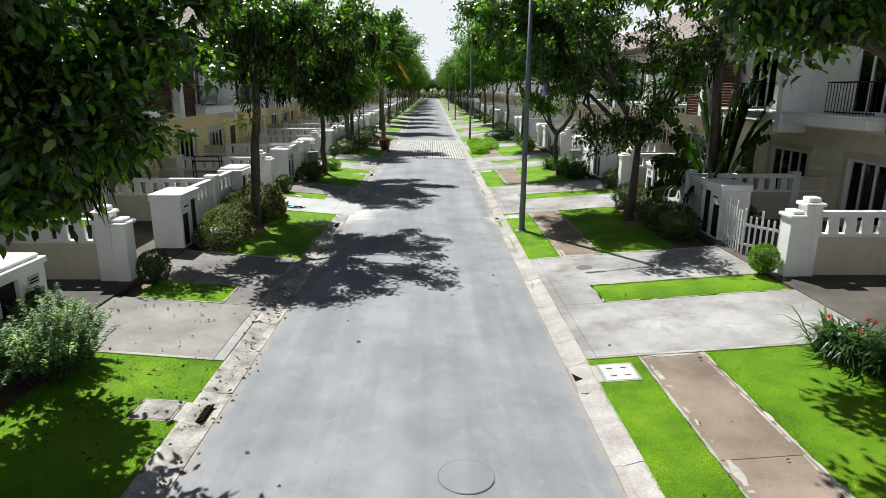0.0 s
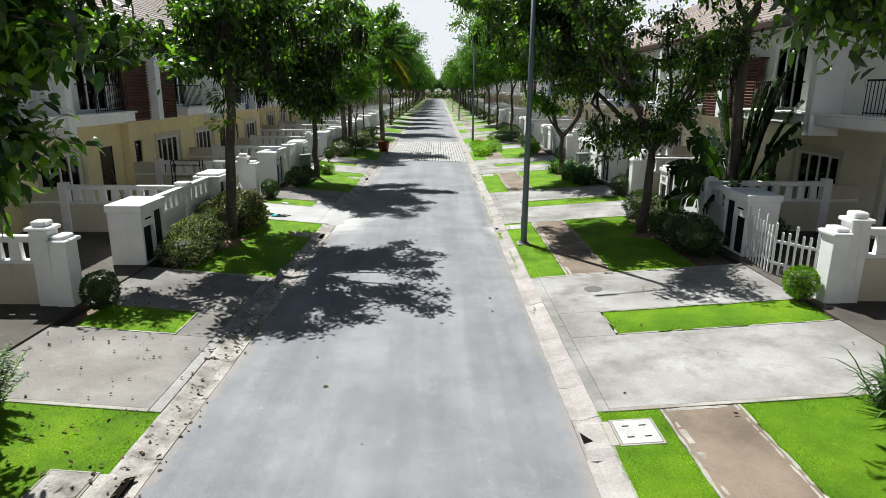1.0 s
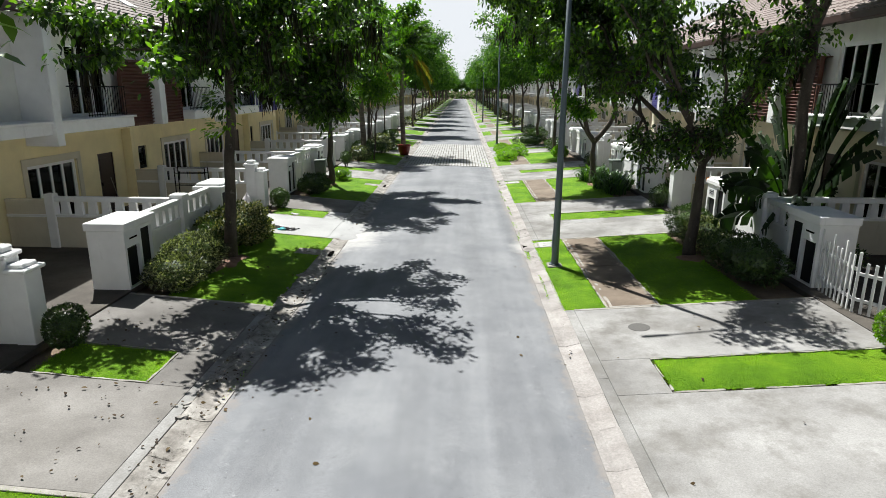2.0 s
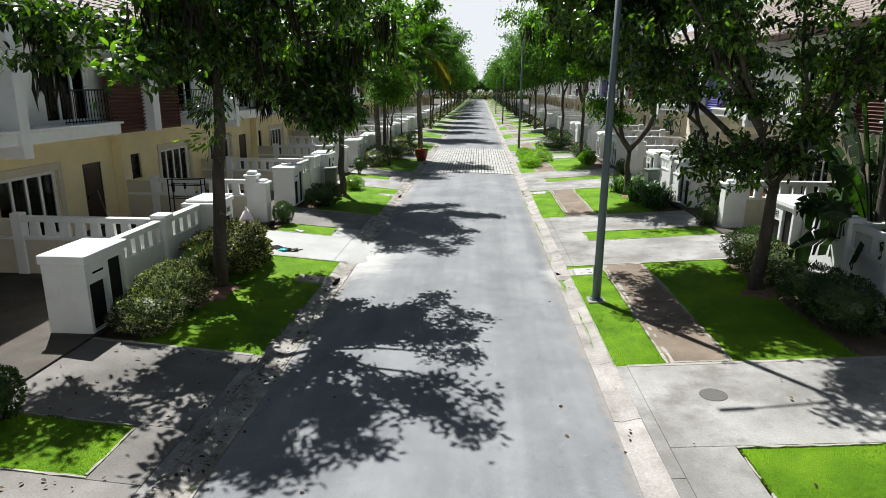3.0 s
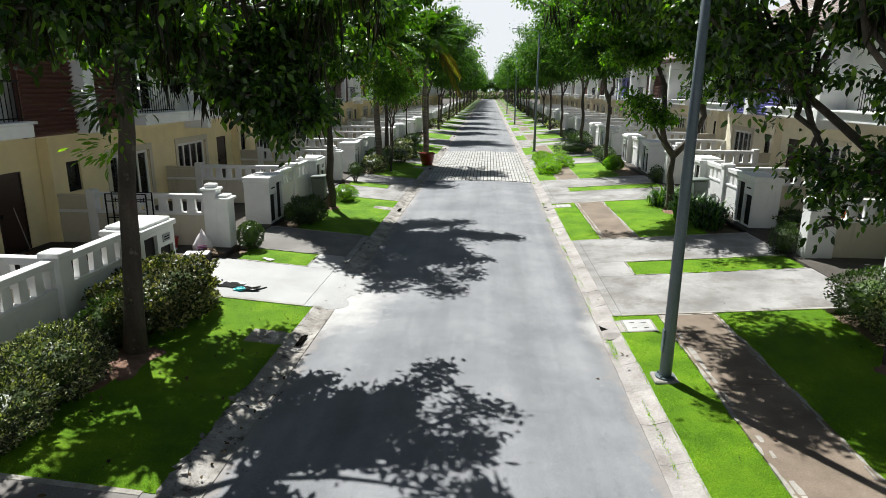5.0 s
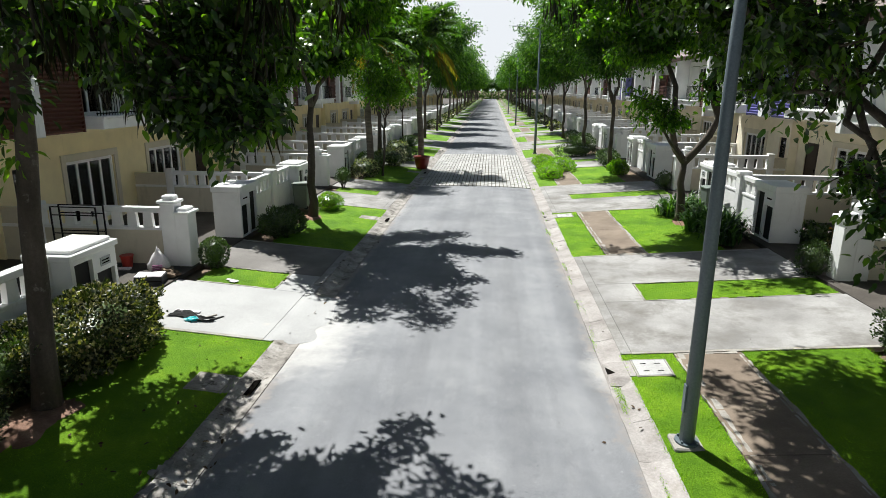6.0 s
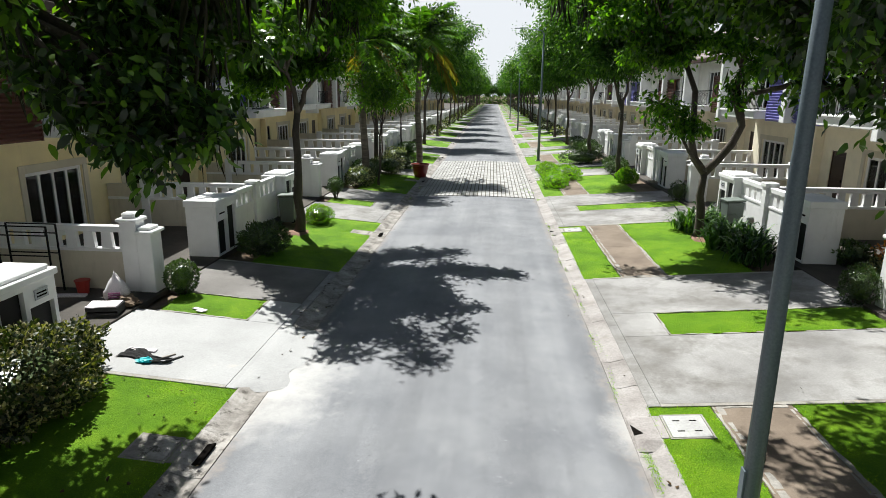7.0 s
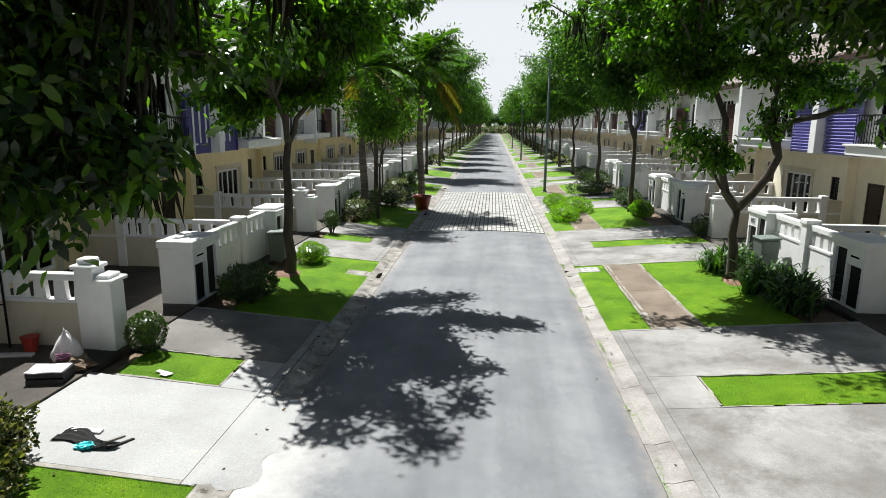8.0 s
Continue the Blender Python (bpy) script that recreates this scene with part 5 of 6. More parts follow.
TREE_F = tree_parts(63, (0.1, 0.1, 3.2), vase(5, 9, 2.6, 4.2, 9.0, 1.0), 0.14, 6500, 0.5, 0.36, 0.42, LEAF_FAR, full=False)
TREE_M = tree_parts(77, (0.1, 0.1, 4.2), vase(17, 9, 2.4, 5.2, 8.4, 0.7), 0.15, 30000, 0.5, 0.2, 0.27, LEAF_TREE)
TREE_G = tree_parts(71, (0.1, 0.1, 3.6), vase(7, 11, 2.7, 4.6, 9.6, 1.1), 0.14, 26000, 0.55, 0.2, 0.36, LEAF_FAR, full=False)


def trees():
    lab = "street tree with grey trunk and dark glossy leaves"
    podl = "street tree with dark leaves and long hanging seed pods"
    # side, y, mesh, turn, scale, x
    spots = [
        (-1, 8.8, TREE_L, 0, 1.0, -7.1, podl), (-1, 20.25, TREE_A, 0, 1.0, -5.95, podl), (-1, 33.8, TREE_B, 0, 1.0, -5.95, lab),
        (-1, 50.2, TREE_M, 0, 1.0, -6.5, lab), (1, 8.2, TREE_R, 0, 1.0, 7.6, lab), (1, 20.6, TREE_E, 0, 1.0, 6.85, lab), (1, 34.0, TREE_C, 0, 1.0, 6.85, lab), (1, 47.7, TREE_G, 200, 1.0, 7.0, lab), (1, 58.8, TREE_G, 140, 1.08, 7.2, lab),
    ]
    for side, y, me, turn, sc, x, l in spots:
        t = street_tree(pose(x, y, zg(x), 0, 0, turn), me, l, sc)
        if me is TREE_A:                               # leafy shoots on the bare trunk
            nr = np.random.default_rng(8)
            for c, n, mat in (((-0.1, -0.15, 3.5), 60, LEAF_BRIGHT), ((0.22, -0.1, 3.65), 26, LEAF_BRIGHT), ((0.05, -0.2, 4.25), 150, LEAF_TREE), ((0.5, -0.1, 4.45), 60, LEAF_TREE)):
                P = np.array(c) + nr.normal(size=(n, 3)) * (0.14, 0.12, 0.12 if mat is LEAF_BRIGHT else 0.2)
                L = nr.uniform(0.1, 0.2, n)
                part("shoot", leaves_mesh("shoot", P, (P - np.array((0.2, 0.0, c[2]))) + (0, 0, -0.1), nr.normal(size=(n, 3)) * 0.4 + (0, 0, 1.0), L, L * 0.42, mat, full=True), None, t)["kind"] = "stuff"
    young = "young street tree with thin trunk and fresh green leaves"
    for x, y, turn, sc in ((-5.35, 45.0, 0, 0.95), (-6.9, 54.5, 70, 0.9), (-6.7, 62.6, 200, 1.0)):
        street_tree(pose(x, y, zg(x), 0, 0, turn), TREE_D, young, sc)
    rng = random.Random(5)
    y = 70.0
    while y < 300:
        for side in (-1, 1):
            x = (-5.9 if side < 0 else 6.9) + rng.uniform(-0.3, 0.3)
            street_tree(pose(x, y + rng.uniform(-1.2, 1.2), zg(x), 0, 0, (0 if side < 0 else 180) + rng.uniform(-50, 50)), TREE_F if y > 85 else TREE_G, lab, rng.uniform(0.9, 1.12))
        y += 6.6 if y > 110 else 11.5
    # trees and bushes that close the far end of the street
    for i in range(16):
        street_tree(pose(-22 + i * 3.2, 312 + rng.uniform(-5, 5), 0, 0, 0, rng.uniform(0, 360)), TREE_F, "far green tree at the end of the street", rng.uniform(0.7, 1.0), "far_tree")
    nr = np.random.default_rng(31)
    n = 9000
    P = np.column_stack([nr.uniform(-40, 45, n), nr.normal(size=n) * 0.8 + 318, np.abs(nr.normal(size=n)) * 2.6])
    L = nr.uniform(0.5, 0.9, n)
    tagged(new("far_bushes", leaves_mesh("far_bushes", P, unit_vectors(nr, n), unit_vectors(nr, n), L, L * 0.6, LEAF_FAR)), "far green bushes at the end of the street", "bushes", kind="stuff")


trees()


def palm(m, height, fronds, length, label, seed, rmat):
    rng = random.Random(seed)
    nr = np.random.default_rng(seed)
    P = thing("palm_tree", m, label, "palm tree", "palm trees")
    old = leafy("old_palm_leaflet", (0.07, 0.06, 0.015), (0.12, 0.1, 0.02), (0.2, 0.15, 0.035), 0.3, 0.5)
    bm = bmesh.new()
    n = 9
    tube(bm, [Vector((0.06 * math.sin(i), 0.05 * math.cos(i * 1.3), -0.1 + height * i / n)) for i in range(n + 1)], [0.2 - 0.008 * i for i in range(n + 1)], 10)
    part("trunk", bm, PALMBARK, P, smooth=True)
    for f in range(fronds):
        a = f * 2.4 + rng.uniform(-0.3, 0.3)
        up = 1.5 - 1.75 * (f / (fronds - 1)) ** 0.8 + rng.uniform(-0.12, 0.12)
        sag = 0.35 + 0.5 * f / fronds
        pts = []
        for i in range(9):
            t = i / 8
            r = length * t * (0.28 + 0.72 * math.cos(up * (1 - 0.4 * t)))
            z = height + length * (t * math.sin(up) * 1.1 - sag * t * t)
            pts.append(Vector((r * math.cos(a), r * math.sin(a), z)))
        bm = bmesh.new()
        tube(bm, pts, [0.03 * (1 - 0.1 * i) for i in range(9)], 4)
        rib = part("rib", bm, rmat, P)
        k = 44
        ts = np.repeat(np.linspace(0.12, 1.0, k), 2)
        sg = np.tile((1, -1), k)
        arr = np.array([tuple(p) for p in pts])
        pl = np.stack([np.interp(ts * 8, np.arange(9), arr[:, j]) for j in range(3)], 1)
        along = np.gradient(pl[::2], axis=0).repeat(2, 0)
        along /= np.linalg.norm(along, axis=1, keepdims=True)
        sidev = np.cross(along, (0, 0, 1.0))
        ways = sidev * sg[:, None] + along * 0.8 + np.array((0, 0, -0.05)) + nr.normal(size=(2 * k, 3)) * 0.08
        L = length * 0.3 * np.sin(np.clip(ts, 0.1, 0.95) * math.pi) ** 0.5 + 0.1
        part("leaflet_fringe", leaves_mesh("leaflet_fringe", pl, ways, np.tile((0, 0, 1.0), (2 * k, 1)), L, np.full(2 * k, 0.045), old if f > fronds - 4 else LEAF_PALM, 0.2), None, rib)["kind"] = "stuff"
    return P


palm(pose(-3.95, 50.3, zg(-3.95)), 7.5, 19, 2.6, "tall feathery palm growing beside a red pot", 3, LEAF_PALM)
palm(pose(-6.25, 46.0, zg(-6.25)), 6.9, 15, 2.5, "feathery palm on the verge beside the garden wall", 8, LEAF_PALM)


# ---- shrubs ----
def shrub(x, y, rx, ry, h, n, mat, label, seed, leaf=0.05, wide=0.5, boxy=False, category="shrub", name="shrub", z=None, stem=0.0, rag=0.28):
    """A clipped or loose shrub: a shell of small leaves round twiggy stems and a solid dark core painted as inner
    shade.
    """
    nr = np.random.default_rng(seed)
    z = zg(x) if z is None else z
    S = thing(name, Matrix.Translation((x, y, z)), label, category)
    u = unit_vectors(nr, n)
    if boxy:
        u = np.sign(u) * np.abs(u) ** 0.55
        u /= np.maximum(np.abs(u).max(axis=1, keepdims=True), 1e-6) ** 0.7
    r = nr.uniform(0.8, 1.05, n) ** 0.6
    lump = np.array([noise.noise(Vector((a * 1.8 + seed, b * 1.8, c * 1.8))) for a, b, c in u])
    fine = np.array([noise.noise(Vector((a * 5 + seed, b * 5, c * 5))) for a, b, c in u])
    r = r * (1 + rag * lump + rag * 0.5 * fine)
    P = u * r[:, None] * np.array((rx, ry, h / 2)) + np.array((0, 0, stem + h / 2 * 0.96))
    P[:, 2] = np.maximum(P[:, 2], 0.03)
    way = u + nr.normal(size=(n, 3)) * 0.7 + np.array((0, 0, 0.3))
    L = nr.uniform(0.7, 1.4, n) * leaf
    part("foliage", leaves_mesh("foliage", P, way, nr.normal(size=(n, 3)) * 0.6 + u, L, L * wide, mat, full=leaf > 0.065), None, S)["kind"] = "stuff"
    bm = bmesh.new()
    for i in range(9):
        a = i * 2.399
        e = Vector((rx * 0.75 * math.cos(a), ry * 0.75 * math.sin(a), stem + h * (0.45 + 0.4 * ((i * 7) % 5) / 5)))
        tube(bm, [Vector((e.x * 0.15, e.y * 0.15, -0.05)), e * 0.55, e], (0.022, 0.014, 0.005), 5)
    part("stem", bm, BARK, S)
    # solid dark ball that gives the shade between the leaves
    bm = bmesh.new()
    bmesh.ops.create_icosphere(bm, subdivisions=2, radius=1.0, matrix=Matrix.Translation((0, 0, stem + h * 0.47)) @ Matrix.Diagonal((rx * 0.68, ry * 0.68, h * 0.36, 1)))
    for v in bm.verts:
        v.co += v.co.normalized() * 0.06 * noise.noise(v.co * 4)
    part("inner_shade", bm, LEAF_DARK, S)
    return S


def strap_clump(x, y, r, h, n, mat, label, seed, flowers=0, width=0.05, z=None):
    """Arching strap leaves from one root."""
    nr = np.random.default_rng(seed)
    z = zg(x) if z is None else z
    C = thing("lily_clump", Matrix.Translation((x, y, z)), label, "lily clump", "lily clumps")
    bm = bmesh.new()
    for i in range(n):
        a = nr.uniform(0, 2 * math.pi)
        L = nr.uniform(0.65, 1.15)
        ox, oy = nr.normal(size=2) * r * 0.22
        reach = r * nr.uniform(0.35, 1.0) * L
        rise = h * L * nr.uniform(0.8, 1.15)
        drop = nr.uniform(0.3, 0.9) * h
        prev = None
        for j in range(5):
            t = j / 4
            c = Vector((ox + math.cos(a) * reach * t, oy + math.sin(a) * reach * t, rise * (1.6 * t - 0.45 * t * t) - drop * t ** 3))
            w = width * (0.7 + 0.6 * t - 1.25 * t ** 3)
            s = Vector((-math.sin(a), math.cos(a), 0)) * max(w, 0.003) * 0.5
            cur = (bm.verts.new(c - s), bm.verts.new(c + s))
            if prev:
                bm.faces.new((prev[0], prev[1], cur[1], cur[0]))
            prev = cur
    part("foliage", bm, mat, C)["kind"] = "stuff"
    for i in range(flowers):
        a = i * 2.2
        bm = bmesh.new()
        c = Vector((math.cos(a) * r * 0.45, math.sin(a) * r * 0.45, h * 1.05))
        tube(bm, [Vector((0, 0, 0)), c * 0.6, c], (0.012, 0.01, 0.008), 5)
        st = part("stem", bm, mat, C)
        nn = 22
        u = unit_vectors(nr, nn)
        part("flower", leaves_mesh("flower", np.tile(tuple(c), (nn, 1)), u, unit_vectors(nr, nn), np.full(nn, 0.06), np.full(nn, 0.025), FLOWER), None, st, "orange-red flower")
    return C


# left verge
def stemmed_shrub(x, y, rx, ry, h, stems, label, seed):
    """A loose shrub of many upright stems, each set with small paired leaves."""
    nr = np.random.default_rng(seed)
    rng = random.Random(seed)
    S = thing("shrub", Matrix.Translation((x, y, zg(x))), label, "shrub")
    P, W, L = [], [], []
    bm = bmesh.new()
    for i in range(stems):
        a, q = i * 2.399, math.sqrt((i + 0.5) / stems)
        foot = Vector((rx * 0.6 * q * math.cos(a), ry * 0.6 * q * math.sin(a), -0.03))
        tall = h * rng.uniform(0.7, 1.15) * (1.05 - 0.35 * q)
        top = foot + Vector((rx * 0.55 * q * math.cos(a) + rng.gauss(0, 0.08), ry * 0.55 * q * math.sin(a) + rng.gauss(0, 0.08), tall))
        line = bend(rng, foot, top, 4, 0.03)
        tube(bm, line, (0.009, 0.008, 0.006, 0.005, 0.002), 4)
        n = int(85 * tall)
        for k in range(n):
            u = 0.25 + 0.75 * k / n
            f = u * 4
            c = line[min(3, int(f))].lerp(line[min(3, int(f)) + 1], f - min(3, int(f)))
            g = k * 1.57 + i
            P.append(tuple(c))
            W.append((math.cos(g), math.sin(g), rng.uniform(-0.1, 0.7)))
            L.append(rng.uniform(0.07, 0.12) * (1.15 - 0.4 * u))
    part("branchwork", bm, BARK, S)["kind"] = "stuff"
    P, W, L = np.array(P), np.array(W), np.array(L)
    part("foliage", leaves_mesh("foliage", P, W, nr.normal(size=P.shape) * 0.3 + (0, 0, 1.0), L, L * 0.42, LEAF_SILVER), None, S)["kind"] = "stuff"
    return S


stemmed_shrub(-6.35, 9.4, 0.85, 1.0, 1.15, 150, "loose silvery green shrub with upright stems on the verge", 1)
stemmed_shrub(-7.0, 8.2, 0.8, 1.0, 1.1, 130, "loose silvery green shrub with upright stems on the verge", 2)
stemmed_shrub(-6.7, 10.1, 0.5, 0.5, 1.2, 60, "loose silvery green shrub with upright stems on the verge", 3)
shrub(-6.55, 13.95, 0.36, 0.36, 0.76, 2600, LEAF_DARK, "small clipped round shrub at the gate pillar", 3, 0.05, rag=0.12, stem=0.06)
shrub(-6.3, 18.75, 0.7, 0.85, 0.98, 9000, LEAF_HEDGE, "rounded clipped hedge shrub with pale leaf tips", 4, 0.055, 0.45)
shrub(-6.2, 17.55, 0.68, 0.72, 0.78, 7500, LEAF_HEDGE, "rounded clipped hedge shrub with pale leaf tips", 14, 0.055, 0.45)
shrub(-6.55, 20.6, 0.5, 0.7, 0.85, 2500, LEAF_DARK, "dark leafy hedge against the garden wall", 5, 0.055)
shrub(-6.3, 21.8, 0.95, 1.6, 1.12, 15000, LEAF_BRONZE, "bronze-tipped hedge beside the driveway", 6, 0.068, 0.6, rag=0.36)
shrub(-6.55, 27.2, 0.35, 0.35, 0.74, 2400, LEAF_DARK, "small clipped round shrub at the gate pillar", 7, 0.05, rag=0.12, stem=0.06)
shrub(-6.1, 31.1, 0.66, 0.75, 0.86, 3600, LEAF_DARK, "low dark shrub beside the lawn", 8, 0.09, 0.35, rag=0.45)
shrub(-5.75, 35.5, 0.45, 0.7, 0.65, 2400, LEAF_BRIGHT, "low bright green shrub beside the lawn", 9, 0.055)
shrub(-6.4, 40.4, 0.32, 0.32, 0.75, 1300, LEAF_DARK, "small round standard shrub", 10, 0.05, stem=0.2)
for i, (x, y, rx, ry, h) in enumerate(((-6.2, 44.6, 0.7, 1.1, 0.9), (-6.5, 47.5, 0.8, 1.4, 1.0), (-5.6, 49.5, 0.9, 1.2, 1.1), (-5.2, 52.6, 0.7, 0.9, 0.9), (-6.3, 56.5, 0.7, 1.5, 0.9), (-6.2, 62, 0.7, 1.6, 0.9))):
    shrub(x, y, rx, ry, h, 2400, LEAF_DARK if i % 2 else LEAF_HEDGE, "leafy shrub in front of the garden walls", 20 + i, 0.08)
# right verge
strap_clump(7.15, 9.6, 0.85, 0.58, 620, LEAF_STRAP, "lily clump with strap leaves and orange flowers", 31, 4, 0.045)
strap_clump(7.65, 8.7, 0.9, 0.62, 560, LEAF_STRAP, "lily clump with strap leaves and orange flowers", 32, 4, 0.045)
shrub(8.0, 14.05, 0.33, 0.33, 0.66, 2600, LEAF_BRIGHT, "small clipped round green shrub at the gate pillar", 33, 0.045, rag=0.07, stem=0.12)
for i, (y, rx, h, mat) in enumerate(((18.3, 0.62, 0.9, LEAF_DARK), (19.4, 0.6, 0.85, LEAF_DARK), (21.3, 0.6, 0.85, LEAF_HEDGE), (22.5, 0.62, 0.95, LEAF_DARK))):
    shrub(7.5, y, rx + 0.08, 0.85, h + 0.08, 3400, mat, "dense dark hedge shrub along the garden wall", 34 + i, 0.06)
shrub(8.1, 27.5, 0.36, 0.36, 0.85, 1700, LEAF_DARK, "small upright dark shrub at the gate pillar", 39, 0.05)
for i, (x, y) in enumerate(((7.2, 31.0), (7.7, 31.9), (7.1, 32.6), (7.6, 33.2), (6.9, 34.9), (7.5, 35.4))):
    strap_clump(x, y, 0.85, 0.8, 210, LEAF_STRAP, "broad clump of dark green strap leaves under the tree", 40 + i, 0, 0.07)
shrub(8.1, 40.6, 0.36, 0.36, 0.85, 1300, LEAF_DARK, "small upright dark shrub at the gate pillar", 50, 0.05)
for i, (x, y, rx, ry, h, mat) in enumerate(((3.6, 46.3, 0.7, 1.3, 0.75, LEAF_BRIGHT), (4.4, 48.9, 0.8, 1.4, 0.75, LEAF_BRIGHT), (3.6, 51.0, 0.6, 1.2, 0.7, LEAF_BRIGHT), (7.2, 46.3, 0.5, 0.6, 0.7, LEAF_BRIGHT),
                                            (6.2, 55.5, 1.4, 0.8, 0.9, LEAF_DARK), (7.4, 50.5, 0.6, 1.6, 0.9, LEAF_DARK), (7.5, 61, 0.8, 1.5, 1.1, LEAF_DARK), (7.4, 66, 0.8, 1.5, 1.0, LEAF_DARK))):
    shrub(x, y, rx, ry, h, 2600, mat, "broad low shrub bed beside the walkway" if x < 5 else "leafy shrub in front of the garden walls", 60 + i, 0.08)


# planting inside the right-hand yards
for i, (x, y, r, h, mat) in enumerate(((9.6, 28.9, 0.5, 0.6, LEAF_BRONZE), (10.4, 29.6, 0.6, 0.8, RUST_LEAF), (11.2, 28.6, 0.5, 0.7, LEAF_DARK), (9.7, 30.6, 0.45, 0.6, LEAF_DARK), (11.0, 15.2, 0.6, 0.6, LEAF_DARK), (9.9, 19.0, 0.5, 0.7, LEAF_DARK), (10.6, 24.5, 0.7, 0.9, LEAF_DARK))):
    shrub(x, y, r, r, h, 900, mat, "loose shrub planted in the front yard", 90 + i, 0.09, 0.5, z=YARD_R, rag=0.5)


def far_shrubs():
    nr = np.random.default_rng(77)
    P, W, L = [], [], []
    for k in range(5, 18):
        for x in (-6.4, 7.5):
            for dy in (8.0, 11.5):
                c = np.array((x, 10.1 + PERIOD * k + dy, zg(x) + 0.4))
                u = unit_vectors(nr, 260)
                P.append(c + u * (0.7, 1.1, 0.45))
                W.append(u)
                L.append(nr.uniform(0.15, 0.28, 260))
    P, W, L = np.concatenate(P), np.concatenate(W), np.concatenate(L)
    ob = new("far_shrubs", leaves_mesh("far_shrubs", P, W, unit_vectors(nr, len(P)), L, L * 0.7, LEAF_HEDGE))
    tagged(ob, "dark green shrubs further along the street", "shrubs", kind="stuff")


far_shrubs()


# ---- traveller's palm in the garden ----
def fan_palm(x, y, z):
    """Traveller's palm: long stalks in a fan, each with a broad paddle blade that is torn into strips and droops outwards."""
    rng = random.Random(9)
    F = thing("fan_palm", Matrix.Translation((x, y, z)), "large fan-shaped palm with torn paddle leaves behind the wall", "palm tree")
    n = 42
    for i in range(n):
        t = (i - (n - 1) / 2) / ((n - 1) / 2)
        a = radians(74) * t + rng.uniform(-0.12, 0.12)
        out = Vector((0.55, 0.83, 0)) * math.sin(a) + Vector((0.83, -0.55, 0)) * rng.uniform(-0.38, 0.38)
        d = (out + Vector((0, 0, math.cos(a)))).normalized()
        h = rng.uniform(1.4, 3.0) * (1 - 0.3 * abs(t))
        mid = d * h
        bm = bmesh.new()
        tube(bm, [Vector((0, 0, -0.05)) + out * 0.12, d * h * 0.5 + out * 0.05, mid], (0.075, 0.05, 0.028), 6)
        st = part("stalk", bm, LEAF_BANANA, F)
        ln, wide, sag = rng.uniform(2.4, 3.7), rng.uniform(0.36, 0.54), rng.uniform(0.15, 0.5) + 0.4 * abs(t)
        ln *= 1 - 0.3 * max(0.0, abs(t) - 0.5) / 0.5
        nseg = 22

        def rib(u):
            return mid + d * ln * u + Vector((out.x * 0.5, out.y * 0.5, -1.0)) * sag * u * u * ln * 0.55
        bm = bmesh.new()
        tube(bm, [rib(k / 6) for k in range(7)], [0.022 * (1 - 0.14 * k) for k in range(7)], 4)
        side = d.cross(Vector((-0.83, 0.55, 0.25))).normalized()
        lift = side.cross(d).normalized()
        for sg in (-1, 1):
            k = 0
            while k < nseg:
                m = rng.choice((2, 3, 4, 5, 6))                # one strip between two tears
                e = min(nseg, k + m)
                droop = rng.uniform(0.0, 0.5)
                prev = None
                for q in range(k, e + 1):
                    u = q / nseg
                    w = wide * math.sin(math.pi * min(0.985, 0.06 + u * 0.92)) ** 0.55
                    squeeze = 0.0 if k < q < e else (0.5 / nseg) * (1 if q == k else -1)
                    edge = rib(u + squeeze + 0.05) + side * sg * w + lift * 0.1 * w - Vector((0, 0, droop * w))
                    cur = (bm.verts.new(rib(u)), bm.verts.new(rib(u + 0.02) * 0.5 + (rib(u + squeeze + 0.05) + side * sg * w) * 0.5 + lift * 0.1), bm.verts.new(edge))
                    if prev:
                        bm.faces.new((prev[0], prev[1], cur[1], cur[0]))
                        bm.faces.new((prev[1], prev[2], cur[2], cur[1]))
                    prev = cur
                k = e
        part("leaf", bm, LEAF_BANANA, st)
    return F


fan_palm(10.55, 22.4, YARD_R)
street_tree(pose(9.6, 20.9, YARD_R, 0, 0, 170), TREE_H, "garden tree with straight grey trunk behind the wall", 1.0, "garden_tree")


# ---- gates ----
def gate_leaf(m, length, height, mat, label, n):
    g = thing("gate_leaf", m, label, "gate", "gates")
    for z in (0.25, height * 0.62):
        part("rail", boxed((0.0, length, 0.02, 0.055, z, z + 0.07), bevel=0.006), mat, g)
    for i in range(n):
        c = 0.05 + (length - 0.1) * i / (n - 1)
        top = height * (0.9 + 0.1 * math.cos(i * 2.1))
        part("picket", boxed((c - 0.032, c + 0.032, -0.01, 0.018, 0.015, top), bevel=0.012), mat, g)
    return g


GATEPAINT = painted("gate_white", (0.74, 0.74, 0.73), dirt_at=(0.5, 0.8))
gate_leaf(pose(8.5, 17.45, YARD_R, 0, 0, -96), 1.5, 1.38, GATEPAINT, "weathered white picket gate leaf standing ajar", 9)
gate_leaf(pose(8.34, 15.9, YARD_R, 0, 0, -60), 1.4, 1.26, GATEPAINT, "weathered white picket gate leaf swung inward", 9)
gate_leaf(pose(9.0, 27.5, YARD_R, 0, 0, 62), 1.35, 1.45, BLACKMETAL, "black metal gate leaf swung inward", 11)

# ---- covers in road and drive ----
manhole(0.44, 6.7, 0.36, ASPHALT, zg(0.44))
manhole(4.09, 15.65, 0.215, IRON, zg(4.05) + 0.03)


